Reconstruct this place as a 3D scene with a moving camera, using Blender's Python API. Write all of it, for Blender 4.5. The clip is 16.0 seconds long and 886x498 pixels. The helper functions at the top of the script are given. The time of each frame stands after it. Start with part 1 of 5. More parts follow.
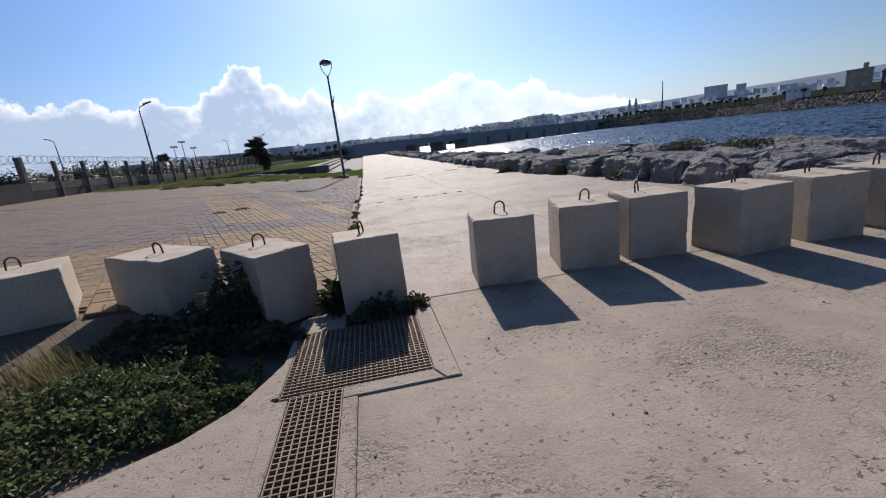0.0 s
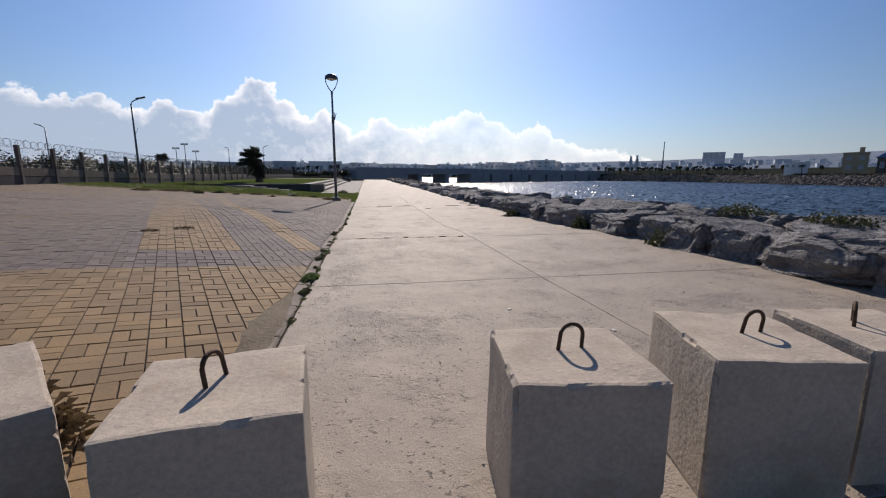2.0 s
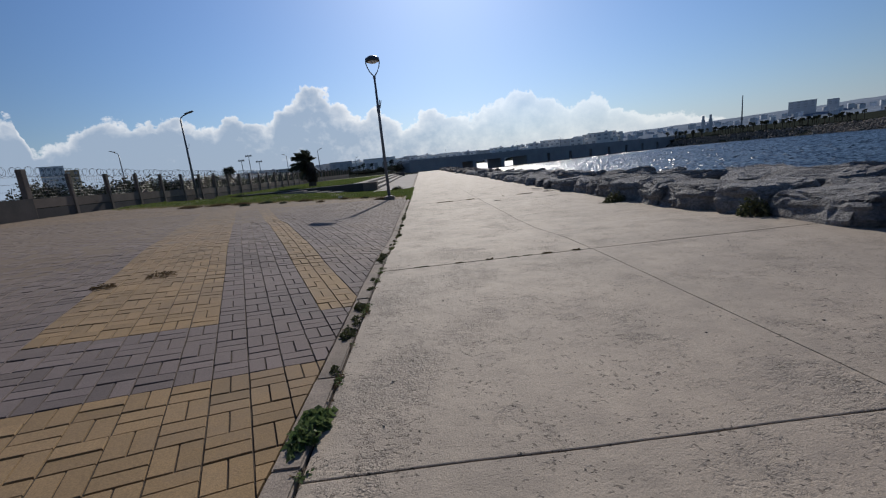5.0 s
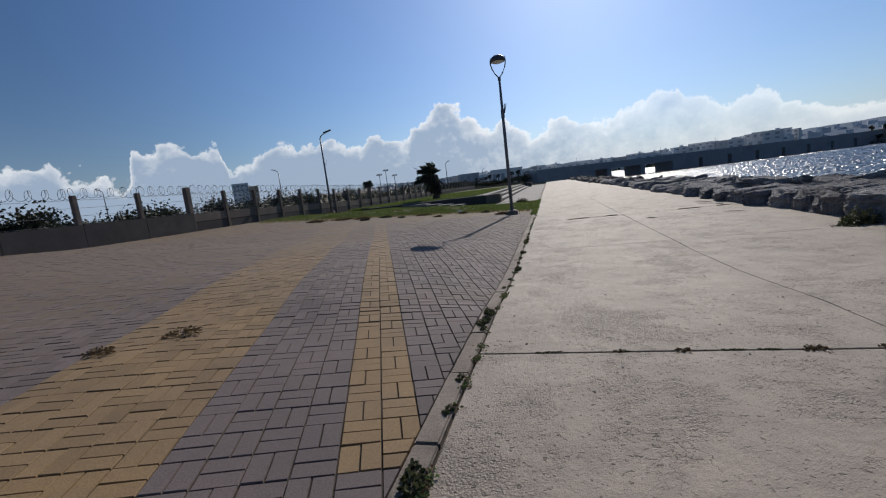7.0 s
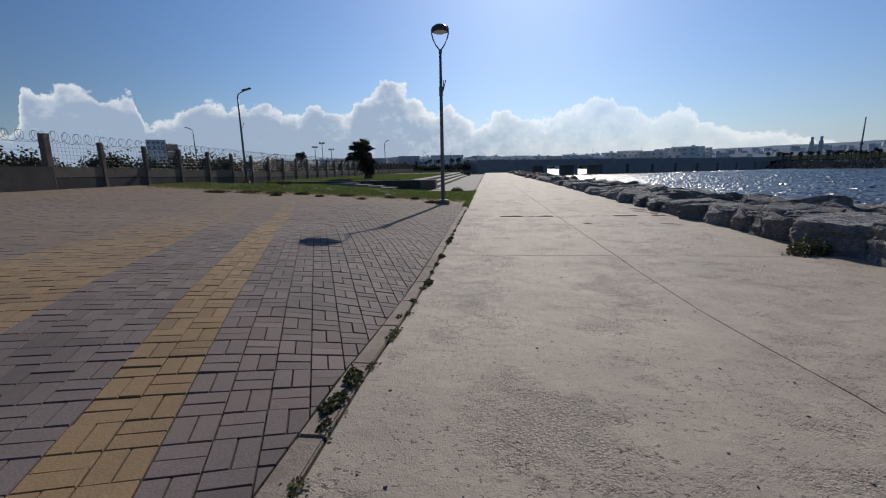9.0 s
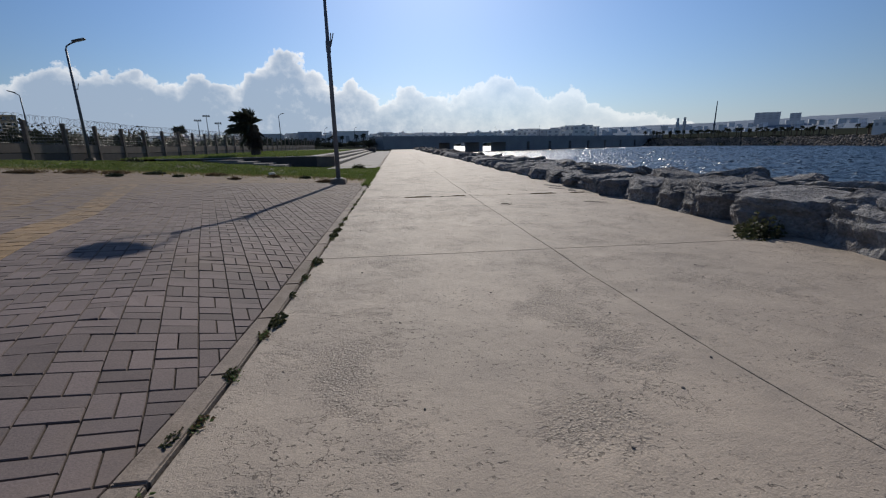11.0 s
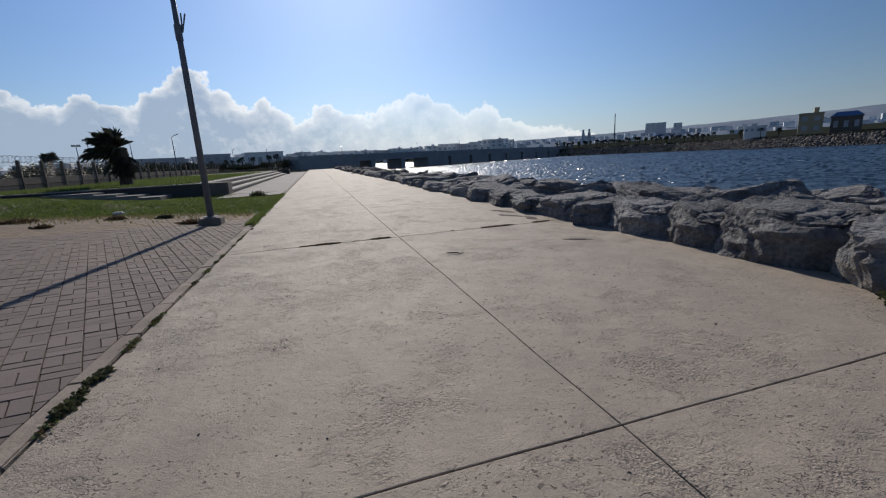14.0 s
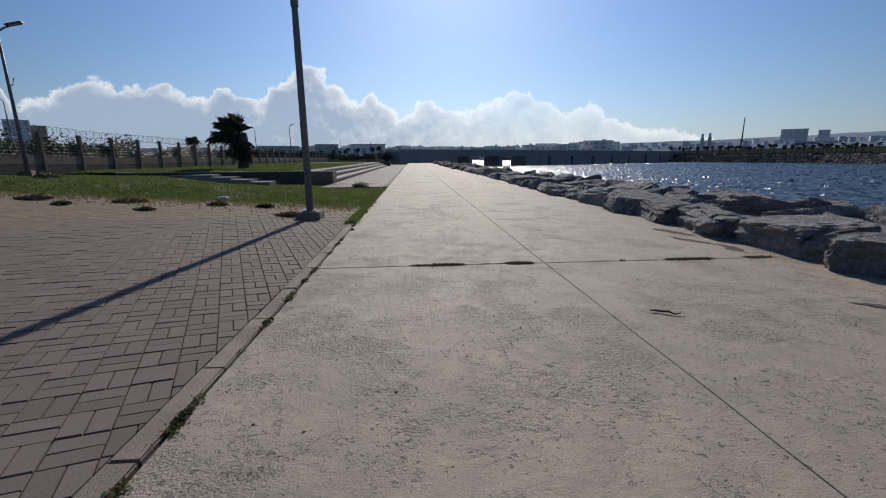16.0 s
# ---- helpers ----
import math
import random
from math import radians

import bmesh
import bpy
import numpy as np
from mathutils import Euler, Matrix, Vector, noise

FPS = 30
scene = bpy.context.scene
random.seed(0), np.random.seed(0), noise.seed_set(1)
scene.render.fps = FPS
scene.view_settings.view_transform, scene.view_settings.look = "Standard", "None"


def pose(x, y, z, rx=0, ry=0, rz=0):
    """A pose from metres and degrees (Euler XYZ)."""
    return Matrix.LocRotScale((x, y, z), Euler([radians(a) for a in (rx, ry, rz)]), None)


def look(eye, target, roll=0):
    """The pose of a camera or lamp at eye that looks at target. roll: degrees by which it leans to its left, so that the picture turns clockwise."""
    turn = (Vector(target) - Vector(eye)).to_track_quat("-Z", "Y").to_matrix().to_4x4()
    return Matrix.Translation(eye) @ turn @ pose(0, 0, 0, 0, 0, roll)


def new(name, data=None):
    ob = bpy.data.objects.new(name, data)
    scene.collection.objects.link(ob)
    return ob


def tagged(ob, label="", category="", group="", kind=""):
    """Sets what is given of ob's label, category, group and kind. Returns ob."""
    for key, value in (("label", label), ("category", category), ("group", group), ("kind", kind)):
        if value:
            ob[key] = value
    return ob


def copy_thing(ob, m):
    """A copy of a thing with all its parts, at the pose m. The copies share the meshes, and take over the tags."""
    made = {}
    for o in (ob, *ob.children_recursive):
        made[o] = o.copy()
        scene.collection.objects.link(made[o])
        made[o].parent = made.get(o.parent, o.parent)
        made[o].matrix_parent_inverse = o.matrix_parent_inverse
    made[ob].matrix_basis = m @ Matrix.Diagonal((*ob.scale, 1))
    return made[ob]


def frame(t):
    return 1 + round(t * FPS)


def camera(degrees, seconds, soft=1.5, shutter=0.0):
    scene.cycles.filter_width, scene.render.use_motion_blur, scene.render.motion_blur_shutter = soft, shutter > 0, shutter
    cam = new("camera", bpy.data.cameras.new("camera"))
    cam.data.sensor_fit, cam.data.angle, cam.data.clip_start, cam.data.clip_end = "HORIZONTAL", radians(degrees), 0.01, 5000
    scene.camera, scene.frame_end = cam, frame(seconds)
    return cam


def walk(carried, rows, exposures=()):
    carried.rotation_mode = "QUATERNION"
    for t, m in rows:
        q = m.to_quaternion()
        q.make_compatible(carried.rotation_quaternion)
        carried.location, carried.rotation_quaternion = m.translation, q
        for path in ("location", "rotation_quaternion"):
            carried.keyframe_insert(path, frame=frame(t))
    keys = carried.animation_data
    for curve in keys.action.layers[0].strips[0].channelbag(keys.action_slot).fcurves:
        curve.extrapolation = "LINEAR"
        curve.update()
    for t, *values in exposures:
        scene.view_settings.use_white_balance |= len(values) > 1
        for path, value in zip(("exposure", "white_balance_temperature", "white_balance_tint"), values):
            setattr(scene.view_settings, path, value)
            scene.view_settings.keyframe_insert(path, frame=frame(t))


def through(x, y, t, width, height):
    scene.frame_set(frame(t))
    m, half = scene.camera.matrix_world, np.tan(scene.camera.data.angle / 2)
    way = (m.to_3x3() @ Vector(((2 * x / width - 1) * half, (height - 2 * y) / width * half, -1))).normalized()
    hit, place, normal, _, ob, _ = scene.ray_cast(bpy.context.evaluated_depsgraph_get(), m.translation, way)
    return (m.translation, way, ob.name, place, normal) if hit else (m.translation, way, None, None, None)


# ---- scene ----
cam = camera(93.9, 16.0, soft=1.15, shutter=0.0)
PATH = [
    (0, (0.381, -0.119, 1.406), (0.685, 1.794, 0.907), -6.6),
    (0.5, (0.472, 0.507, 1.365), (0.732, 2.435, 0.902), -2.4),
    (1, (0.636, 1.143, 1.378), (1.054, 3.033, 0.874), -4.8),
    (1.5, (0.805, 1.773, 1.423), (1.2, 3.689, 1.005), -4.9),
    (2, (0.812, 2.432, 1.39), (1.165, 4.368, 1.036), 0.2),
    (2.5, (0.894, 3.043, 1.306), (1.222, 4.981, 0.939), -3.9),
    (3, (1.048, 3.833, 1.339), (1.312, 5.782, 0.977), -4.6),
    (3.5, (0.978, 4.421, 1.409), (1.251, 6.364, 1.022), -1.4),
    (3.7, (0.931, 4.607, 1.391), (1.156, 6.556, 1.0), -1.4),
    (5.8, (0.695, 7.508, 1.387), (0.705, 9.468, 0.988), -7.3),
    (6, (0.654, 7.797, 1.352), (0.585, 9.758, 0.962), -6.1),
    (6.5, (0.627, 8.504, 1.345), (0.28, 10.44, 0.984), -7.4),
    (7, (0.765, 9.056, 1.402), (0.246, 10.966, 1.118), -7.0),
    (7.5, (0.799, 9.597, 1.334), (0.295, 11.503, 0.997), -2.8),
    (8, (0.825, 10.145, 1.336), (0.371, 12.046, 0.915), -3.8),
    (8.5, (0.91, 10.704, 1.387), (0.47, 12.616, 0.999), -5.9),
    (9, (0.928, 11.216, 1.359), (0.712, 13.167, 0.976), -1.1),
    (9.5, (0.956, 11.846, 1.323), (0.981, 13.807, 0.929), -2.0),
    (9.7, (1.016, 12.068, 1.304), (1.098, 14.025, 0.897), -2.4),
    (11.8, (1.218, 14.687, 1.14), (1.544, 16.591, 0.619), 0.3),
    (12, (1.27, 14.96, 1.189), (1.666, 16.85, 0.669), 0.0),
    (12.5, (1.478, 15.626, 1.178), (2.04, 17.49, 0.719), -2.2),
    (13, (1.622, 16.27, 1.158), (2.187, 18.139, 0.721), -0.6),
    (13.5, (1.724, 16.922, 1.186), (2.292, 18.791, 0.758), -0.7),
    (14, (1.858, 17.627, 1.215), (2.403, 19.502, 0.782), -3.1),
    (14.5, (1.786, 18.342, 1.174), (2.28, 20.234, 0.755), 0.1),
    (15, (1.762, 19.003, 1.136), (2.195, 20.906, 0.7), -2.6),
    (15.5, (1.689, 19.679, 1.157), (1.985, 21.609, 0.725), -4.0),
    (16, (1.435, 20.32, 1.167), (1.571, 22.268, 0.736), -0.4),
]
walk(cam, [(t, look(eye, target, roll)) for t, eye, target, roll in PATH],
     [(0, 0.46, 6400, 14), (0.8, 0.58, 6550, 15), (1.2, 0.52, 6750, 16), (2.0, 0.29, 6700, 15), (2.5, 0.22, 6650, 14), (3.0, 0.02, 6450, 10), (3.5, -0.06, 6420, 10), (6, -0.03, 6350, 10), (8, -0.03, 6350, 10), (12, 0.0, 6420, 10), (16, 0.02, 6420, 10)])
# ---- world, sun ----
SUN_AZ, SUN_EL = 5.5, 31.4
world = bpy.data.worlds.new("sky")
scene.world = world
world.use_nodes = True
wn = world.node_tree.nodes
wl = world.node_tree.links
wn.clear()


def wmath(op, a, b=None, c=None, clamp=False):
    n = wn.new("ShaderNodeMath")
    n.operation, n.use_clamp = op, clamp
    for i, v in enumerate((a, b, c)):
        if v is None:
            continue
        if isinstance(v, (int, float)):
            n.inputs[i].default_value = v
        else:
            wl.new(v, n.inputs[i])
    return n.outputs[0]


sky = wn.new("ShaderNodeTexSky")
sky.sky_type, sky.sun_disc = "NISHITA", False
sky.sun_elevation, sky.sun_rotation = radians(SUN_EL), radians(SUN_AZ)
sky.air_density, sky.dust_density, sky.ozone_density = 1.15, 0.55, 6.0
coord = wn.new("ShaderNodeTexCoord")
sep = wn.new("ShaderNodeSeparateXYZ")
wl.new(coord.outputs["Generated"], sep.inputs[0])
az = wmath("MULTIPLY", wmath("ARCTAN2", sep.outputs[0], sep.outputs[1]), 57.2958)
el = wmath("MULTIPLY", wmath("ARCSINE", sep.outputs[2]), 57.2958)
# the tops of the cumulus bank: azimuth, elevation in degrees
TOPS = [(-90, 5), (-62, 7.3), (-57, 7.6), (-53.5, 6.6), (-51, 5.0), (-50, 9.0), (-47, 9.8), (-41.6, 9.4), (-40.6, 5.4), (-38.5, 7.0),
        (-36.5, 8.4), (-33, 9.0), (-28.5, 8.6), (-25.5, 7.9), (-22, 8.7), (-18.8, 7.6), (-16.6, 10.3), (-13.2, 12.2), (-10, 10.6),
        (-7.5, 8.4), (-5.3, 8.8), (-1.6, 6.6), (2, 8.0), (7, 7.0), (14.6, 9.0), (19, 6.9), (24, 6.8), (29, 4.9), (36, 2.8), (50, 0), (90, 0)]
ramp = wn.new("ShaderNodeValToRGB")
wl.new(wmath("MULTIPLY_ADD", az, 1 / 180, 0.5, clamp=True), ramp.inputs[0])
while len(ramp.color_ramp.elements) < len(TOPS):
    ramp.color_ramp.elements.new(0.5)
for stop, (a, e) in zip(ramp.color_ramp.elements, TOPS):
    stop.position = a / 180 + 0.5
for stop, (a, e) in zip(ramp.color_ramp.elements, TOPS):
    stop.color = (e / 20, e / 20, e / 20, 1)


def wnoise(scale, detail, rough, lift=1.0):
    m = wn.new("ShaderNodeMapping")
    m.inputs["Scale"].default_value = (1, 1, lift)
    wl.new(coord.outputs["Generated"], m.inputs[0])
    n = wn.new("ShaderNodeTexNoise")
    n.inputs["Scale"].default_value, n.inputs["Detail"].default_value, n.inputs["Roughness"].default_value = scale, detail, rough
    wl.new(m.outputs[0], n.inputs["Vector"])
    return n.outputs["Fac"]


puff = wmath("SUBTRACT", wnoise(14, 7, 0.6), 0.5)
billow = wmath("SUBTRACT", wnoise(48, 9, 0.66), 0.5)
fine = wmath("SUBTRACT", wnoise(16, 9, 0.6, 1.5), 0.5)
ramp.color_ramp.interpolation = "EASE"


def heads(scale, wobble):
    """Rounded cloud heads: distance to scattered centres, on a warped direction."""
    w = wn.new("ShaderNodeTexNoise")
    w.inputs["Scale"].default_value, w.inputs["Detail"].default_value = scale * 0.9, 4
    wl.new(coord.outputs["Generated"], w.inputs["Vector"])
    v = wn.new("ShaderNodeVectorMath")
    v.operation = "MULTIPLY_ADD"
    wl.new(w.outputs["Color"], v.inputs[0])
    v.inputs[1].default_value = (wobble,) * 3
    wl.new(coord.outputs["Generated"], v.inputs[2])
    t = wn.new("ShaderNodeTexVoronoi")
    t.inputs["Scale"].default_value = scale
    wl.new(v.outputs[0], t.inputs["Vector"])
    return wmath("SUBTRACT", 0.45, t.outputs["Distance"])


head_a, head_b = heads(20, 0.05), heads(52, 0.03)
top = wmath("ADD", wmath("MULTIPLY_ADD", ramp.outputs[0], 20, -0.7), wmath("ADD", wmath("MULTIPLY", head_a, 2.2), wmath("MULTIPLY", head_b, 1.0)))
edge = wmath("SUBTRACT", wmath("ADD", wmath("ADD", top, wmath("MULTIPLY", puff, 1.2)), wmath("MULTIPLY", billow, 2.2)), el)
cover = wmath("SMOOTH_MIN", wmath("MULTIPLY", wmath("MAXIMUM", edge, 0.0), 2.2), 0.9, 0.2)
rim = wmath("MULTIPLY", wmath("MAXIMUM", edge, 0.0), -1.25)
rim = wmath("POWER", 2.718, rim)
glow = wmath("MULTIPLY_ADD", az, 0.016, 0.42, clamp=True)
rim = wmath("ADD", wmath("ADD", wmath("MULTIPLY", rim, 1.15), wmath("MULTIPLY", wmath("ADD", wmath("ADD", wmath("MULTIPLY", fine, 1.2), billow), wmath("ADD", wmath("MULTIPLY", head_a, 0.2), wmath("MULTIPLY", head_b, 0.15))), 0.85)), wmath("MULTIPLY_ADD", glow, 0.75, -0.16), clamp=True)
thin = wmath("SUBTRACT", 1.0, wmath("MULTIPLY", wmath("MULTIPLY_ADD", az, 0.05, 0.35, clamp=True), 0.48))
cover = wmath("MULTIPLY", cover, thin)
mix = wn.new("ShaderNodeMix")
mix.data_type = "RGBA"
wl.new(rim, mix.inputs["Factor"])
mix.inputs["A"].default_value, mix.inputs["B"].default_value = (0.36, 0.45, 0.58, 1), (1.12, 1.10, 1.07, 1)
bg_sky, bg_cloud, mixer, wout = (wn.new("ShaderNodeBackground"), wn.new("ShaderNodeBackground"),
                                 wn.new("ShaderNodeMixShader"), wn.new("ShaderNodeOutputWorld"))
haze = wmath("MULTIPLY", wmath("POWER", 2.718, wmath("MULTIPLY", wmath("MAXIMUM", el, 0.0), -0.26)), 0.75)
low = wn.new("ShaderNodeMix")
low.data_type = "RGBA"
wl.new(haze, low.inputs["Factor"])
tint = wn.new("ShaderNodeMix")
tint.data_type, tint.blend_type = "RGBA", "MULTIPLY"
tint.inputs["Factor"].default_value = 1.0
wl.new(sky.outputs[0], tint.inputs["A"])
tint.inputs["B"].default_value = (0.88, 0.97, 1.11, 1)
wl.new(tint.outputs["Result"], low.inputs["A"])
low.inputs["B"].default_value = (7.2, 8.6, 10.6, 1)
# the aureole round the sun, and the deeper blue away from it
aim = wn.new("ShaderNodeVectorMath")
aim.operation = "DOT_PRODUCT"
wl.new(coord.outputs["Generated"], aim.inputs[0])
aim.inputs[1].default_value = (math.sin(radians(SUN_AZ)) * math.cos(radians(SUN_EL)), math.cos(radians(SUN_AZ)) * math.cos(radians(SUN_EL)), math.sin(radians(SUN_EL)))
near_sun = wn.new("ShaderNodeMapRange")
near_sun.interpolation_type = "SMOOTHSTEP"
wl.new(aim.outputs["Value"], near_sun.inputs[0])
for i, q in enumerate((0.45, 0.99, 0.74, 1.2)):
    near_sun.inputs[i + 1].default_value = q
gain = wn.new("ShaderNodeVectorMath")
gain.operation = "SCALE"
wl.new(low.outputs["Result"], gain.inputs[0])
wl.new(near_sun.outputs[0], gain.inputs["Scale"])
wl.new(gain.outputs[0], bg_sky.inputs["Color"])
wl.new(mix.outputs["Result"], bg_cloud.inputs["Color"])
bg_sky.inputs["Strength"].default_value, bg_cloud.inputs["Strength"].default_value = 0.068, 0.95
wl.new(cover, mixer.inputs[0])
wl.new(bg_sky.outputs[0], mixer.inputs[1])
wl.new(bg_cloud.outputs[0], mixer.inputs[2])
wl.new(mixer.outputs[0], wout.inputs["Surface"])

sun = new("sun", bpy.data.lights.new("sun", "SUN"))
sun.data.energy, sun.data.angle, sun.data.color = 3.85, radians(0.5), (1.0, 0.915, 0.80)
sa, se = radians(SUN_AZ), radians(SUN_EL)
sun.matrix_world = look((0, 0, 50), (-math.sin(sa) * math.cos(se) * 10, -math.cos(sa) * math.cos(se) * 10, 50 - 10 * math.sin(se)))


# ---- materials ----
def material(name, c1, c2, scale=3.0, rough=0.85, bump=0.25, fine=60.0, grain=0.25, metal=0.0, depth=0.01,
             stain=None, stain_scale=0.6, per_piece=0.0, piece_kind="island", coord_kind="Object", spec=0.35, grit=False, dust=None):
    """A mottled surface: two colours mixed at one scale, a fine grain, stains at a third, and relief."""
    m = bpy.data.materials.new(name)
    m.use_nodes = True
    n, l = m.node_tree.nodes, m.node_tree.links
    b = n["Principled BSDF"]
    tc = n.new("ShaderNodeTexCoord")
    geo = n.new("ShaderNodeNewGeometry")
    vec = geo.outputs["Position"] if coord_kind == "World" else tc.outputs[coord_kind]

    def tex(s, d=5.0, r=0.6):
        t = n.new("ShaderNodeTexNoise")
        t.inputs["Scale"].default_value, t.inputs["Detail"].default_value, t.inputs["Roughness"].default_value = s, d, r
        l.new(vec, t.inputs["Vector"])
        return t.outputs["Fac"]

    def rgbmix(f, a, c, kind="MIX"):
        x = n.new("ShaderNodeMix")
        x.data_type, x.blend_type = "RGBA", kind
        for s, v in ((x.inputs["Factor"], f), (x.inputs["A"], a), (x.inputs["B"], c)):
            if isinstance(v, (int, float)):
                s.default_value = v
            elif isinstance(v, tuple):
                s.default_value = (*v, 1)
            else:
                l.new(v, s)
        return x.outputs["Result"]

    def spread(v, lo, hi, a=0.0, c=1.0):
        r = n.new("ShaderNodeMapRange")
        l.new(v, r.inputs[0])
        for i, q in enumerate((lo, hi, a, c)):
            r.inputs[i + 1].default_value = q
        return r.outputs[0]

    col = rgbmix(spread(tex(scale), 0.35, 0.65), c1, c2)
    f = tex(fine, 3.0, 0.7)
    col = rgbmix(1.0, col, rgbmix(spread(f, 0.3, 0.7), (1 - grain,) * 3, (1 + grain * 0.6,) * 3), "MULTIPLY")
    height = f
    if grit:
        col = rgbmix(1.0, col, rgbmix(spread(tex(2.6, 6.0, 0.62), 0.36, 0.64), (0.90, 0.90, 0.905), (1.07, 1.07, 1.06)), "MULTIPLY")

        def cells(s):
            v = n.new("ShaderNodeTexVoronoi")
            v.inputs["Scale"].default_value = s
            l.new(vec, v.inputs["Vector"])
            return v.outputs["Distance"]

        def op(kind, a, c):
            q = n.new("ShaderNodeMath")
            q.operation = kind
            for i, v in enumerate((a, c)):
                if isinstance(v, (int, float)):
                    q.inputs[i].default_value = v
                else:
                    l.new(v, q.inputs[i])
            return q.outputs[0]

        def grey(v):
            g = n.new("ShaderNodeCombineColor")
            for i in range(3):
                l.new(v, g.inputs[i])
            return g.outputs[0]

        # exposed aggregate where the skin has worn off, in ragged patches
        patch = spread(tex(0.85, 9.0, 0.74), 0.515, 0.60)
        big, small = cells(52), cells(105)
        pebble = op("ADD", op("MULTIPLY", big, 0.65), op("MULTIPLY", small, 0.35))
        col = rgbmix(patch, col, rgbmix(1.0, col, grey(spread(pebble, 0.2, 0.6, 1.26, 0.70)), "MULTIPLY"))
        # pits and hairline scars in the smooth skin
        pits = op("MULTIPLY", spread(tex(30, 2.0, 0.5), 0.63, 0.67), spread(tex(1.9, 4.0, 0.7), 0.42, 0.54))
        col = rgbmix(pits, col, rgbmix(1.0, col, (0.42, 0.40, 0.39), "MULTIPLY"))
        wander = op("ABSOLUTE", op("SUBTRACT", tex(2.2, 5.0, 0.66), 0.5), 0.0)
        scar = op("MULTIPLY", spread(wander, 0.0, 0.006, 1.0, 0.0), spread(tex(0.9, 2.0, 0.5), 0.54, 0.62))
        col = rgbmix(scar, col, rgbmix(1.0, col, (0.5, 0.47, 0.45), "MULTIPLY"))
        height = op("SUBTRACT", op("SUBTRACT", op("MULTIPLY", f, 0.55), op("MULTIPLY", op("MULTIPLY", pebble, patch), 1.5)), op("MULTIPLY", op("ADD", pits, scar), 0.6))
    if stain:
        col = rgbmix(spread(tex(stain_scale, 7.0, 0.68), 0.53, 0.68, 0.0, 0.6), col, stain)
    if per_piece:
        src = geo.outputs["Random Per Island"]
        if piece_kind == "object":
            src = n.new("ShaderNodeObjectInfo").outputs["Random"]
        v = spread(src, 0, 1, 1 - per_piece, 1 + per_piece)
        g = n.new("ShaderNodeCombineColor")
        for i in range(3):
            l.new(v, g.inputs[i])
        col = rgbmix(1.0, col, g.outputs[0], "MULTIPLY")
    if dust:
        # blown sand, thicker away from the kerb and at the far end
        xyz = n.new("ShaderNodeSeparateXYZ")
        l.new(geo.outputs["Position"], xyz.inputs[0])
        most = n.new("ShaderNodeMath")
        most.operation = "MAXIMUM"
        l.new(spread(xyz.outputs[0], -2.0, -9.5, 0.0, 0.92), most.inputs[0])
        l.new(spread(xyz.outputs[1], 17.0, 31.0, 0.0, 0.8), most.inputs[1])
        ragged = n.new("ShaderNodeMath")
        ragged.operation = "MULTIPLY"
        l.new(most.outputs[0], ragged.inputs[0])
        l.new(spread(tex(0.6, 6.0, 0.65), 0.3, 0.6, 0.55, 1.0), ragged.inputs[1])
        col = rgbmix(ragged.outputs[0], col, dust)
    l.new(col, b.inputs["Base Color"])
    l.new(spread(f, 0.2, 0.8, max(rough - 0.1, 0.02), min(rough + 0.1, 1)), b.inputs["Roughness"])
    b.inputs["Metallic"].default_value = metal
    b.inputs["Specular IOR Level"].default_value = spec
    if bump:
        bp = n.new("ShaderNodeBump")
        bp.inputs["Strength"].default_value, bp.inputs["Distance"].default_value = bump, depth
        l.new(height, bp.inputs["Height"])
        b2 = n.new("ShaderNodeBump")
        b2.inputs["Strength"].default_value, b2.inputs["Distance"].default_value = bump * 0.8, depth * 4
        l.new(tex(scale * 3, 6.0, 0.65), b2.inputs["Height"])
        l.new(bp.outputs[0], b2.inputs["Normal"])
        l.new(b2.outputs[0], b.inputs["Normal"])
    return m


def leaf_material(name, c1, c2, through=0.35):
    m = bpy.data.materials.new(name)
    m.use_nodes = True
    n, l = m.node_tree.nodes, m.node_tree.links
    b = n["Principled BSDF"]
    geo = n.new("ShaderNodeNewGeometry")
    r = n.new("ShaderNodeMix")
    r.data_type = "RGBA"
    l.new(geo.outputs["Random Per Island"], r.inputs["Factor"])
    r.inputs["A"].default_value, r.inputs["B"].default_value = (*c1, 1), (*c2, 1)
    l.new(r.outputs["Result"], b.inputs["Base Color"])
    b.inputs["Roughness"].default_value = 0.5
    b.inputs["Specular IOR Level"].default_value = 0.14
    tr = n.new("ShaderNodeBsdfTranslucent")
    l.new(r.outputs["Result"], tr.inputs["Color"])
    ms = n.new("ShaderNodeMixShader")
    ms.inputs[0].default_value = through
    l.new(b.outputs[0], ms.inputs[1])
    l.new(tr.outputs[0], ms.inputs[2])
    l.new(ms.outputs[0], n["Material Output"].inputs["Surface"])
    return m


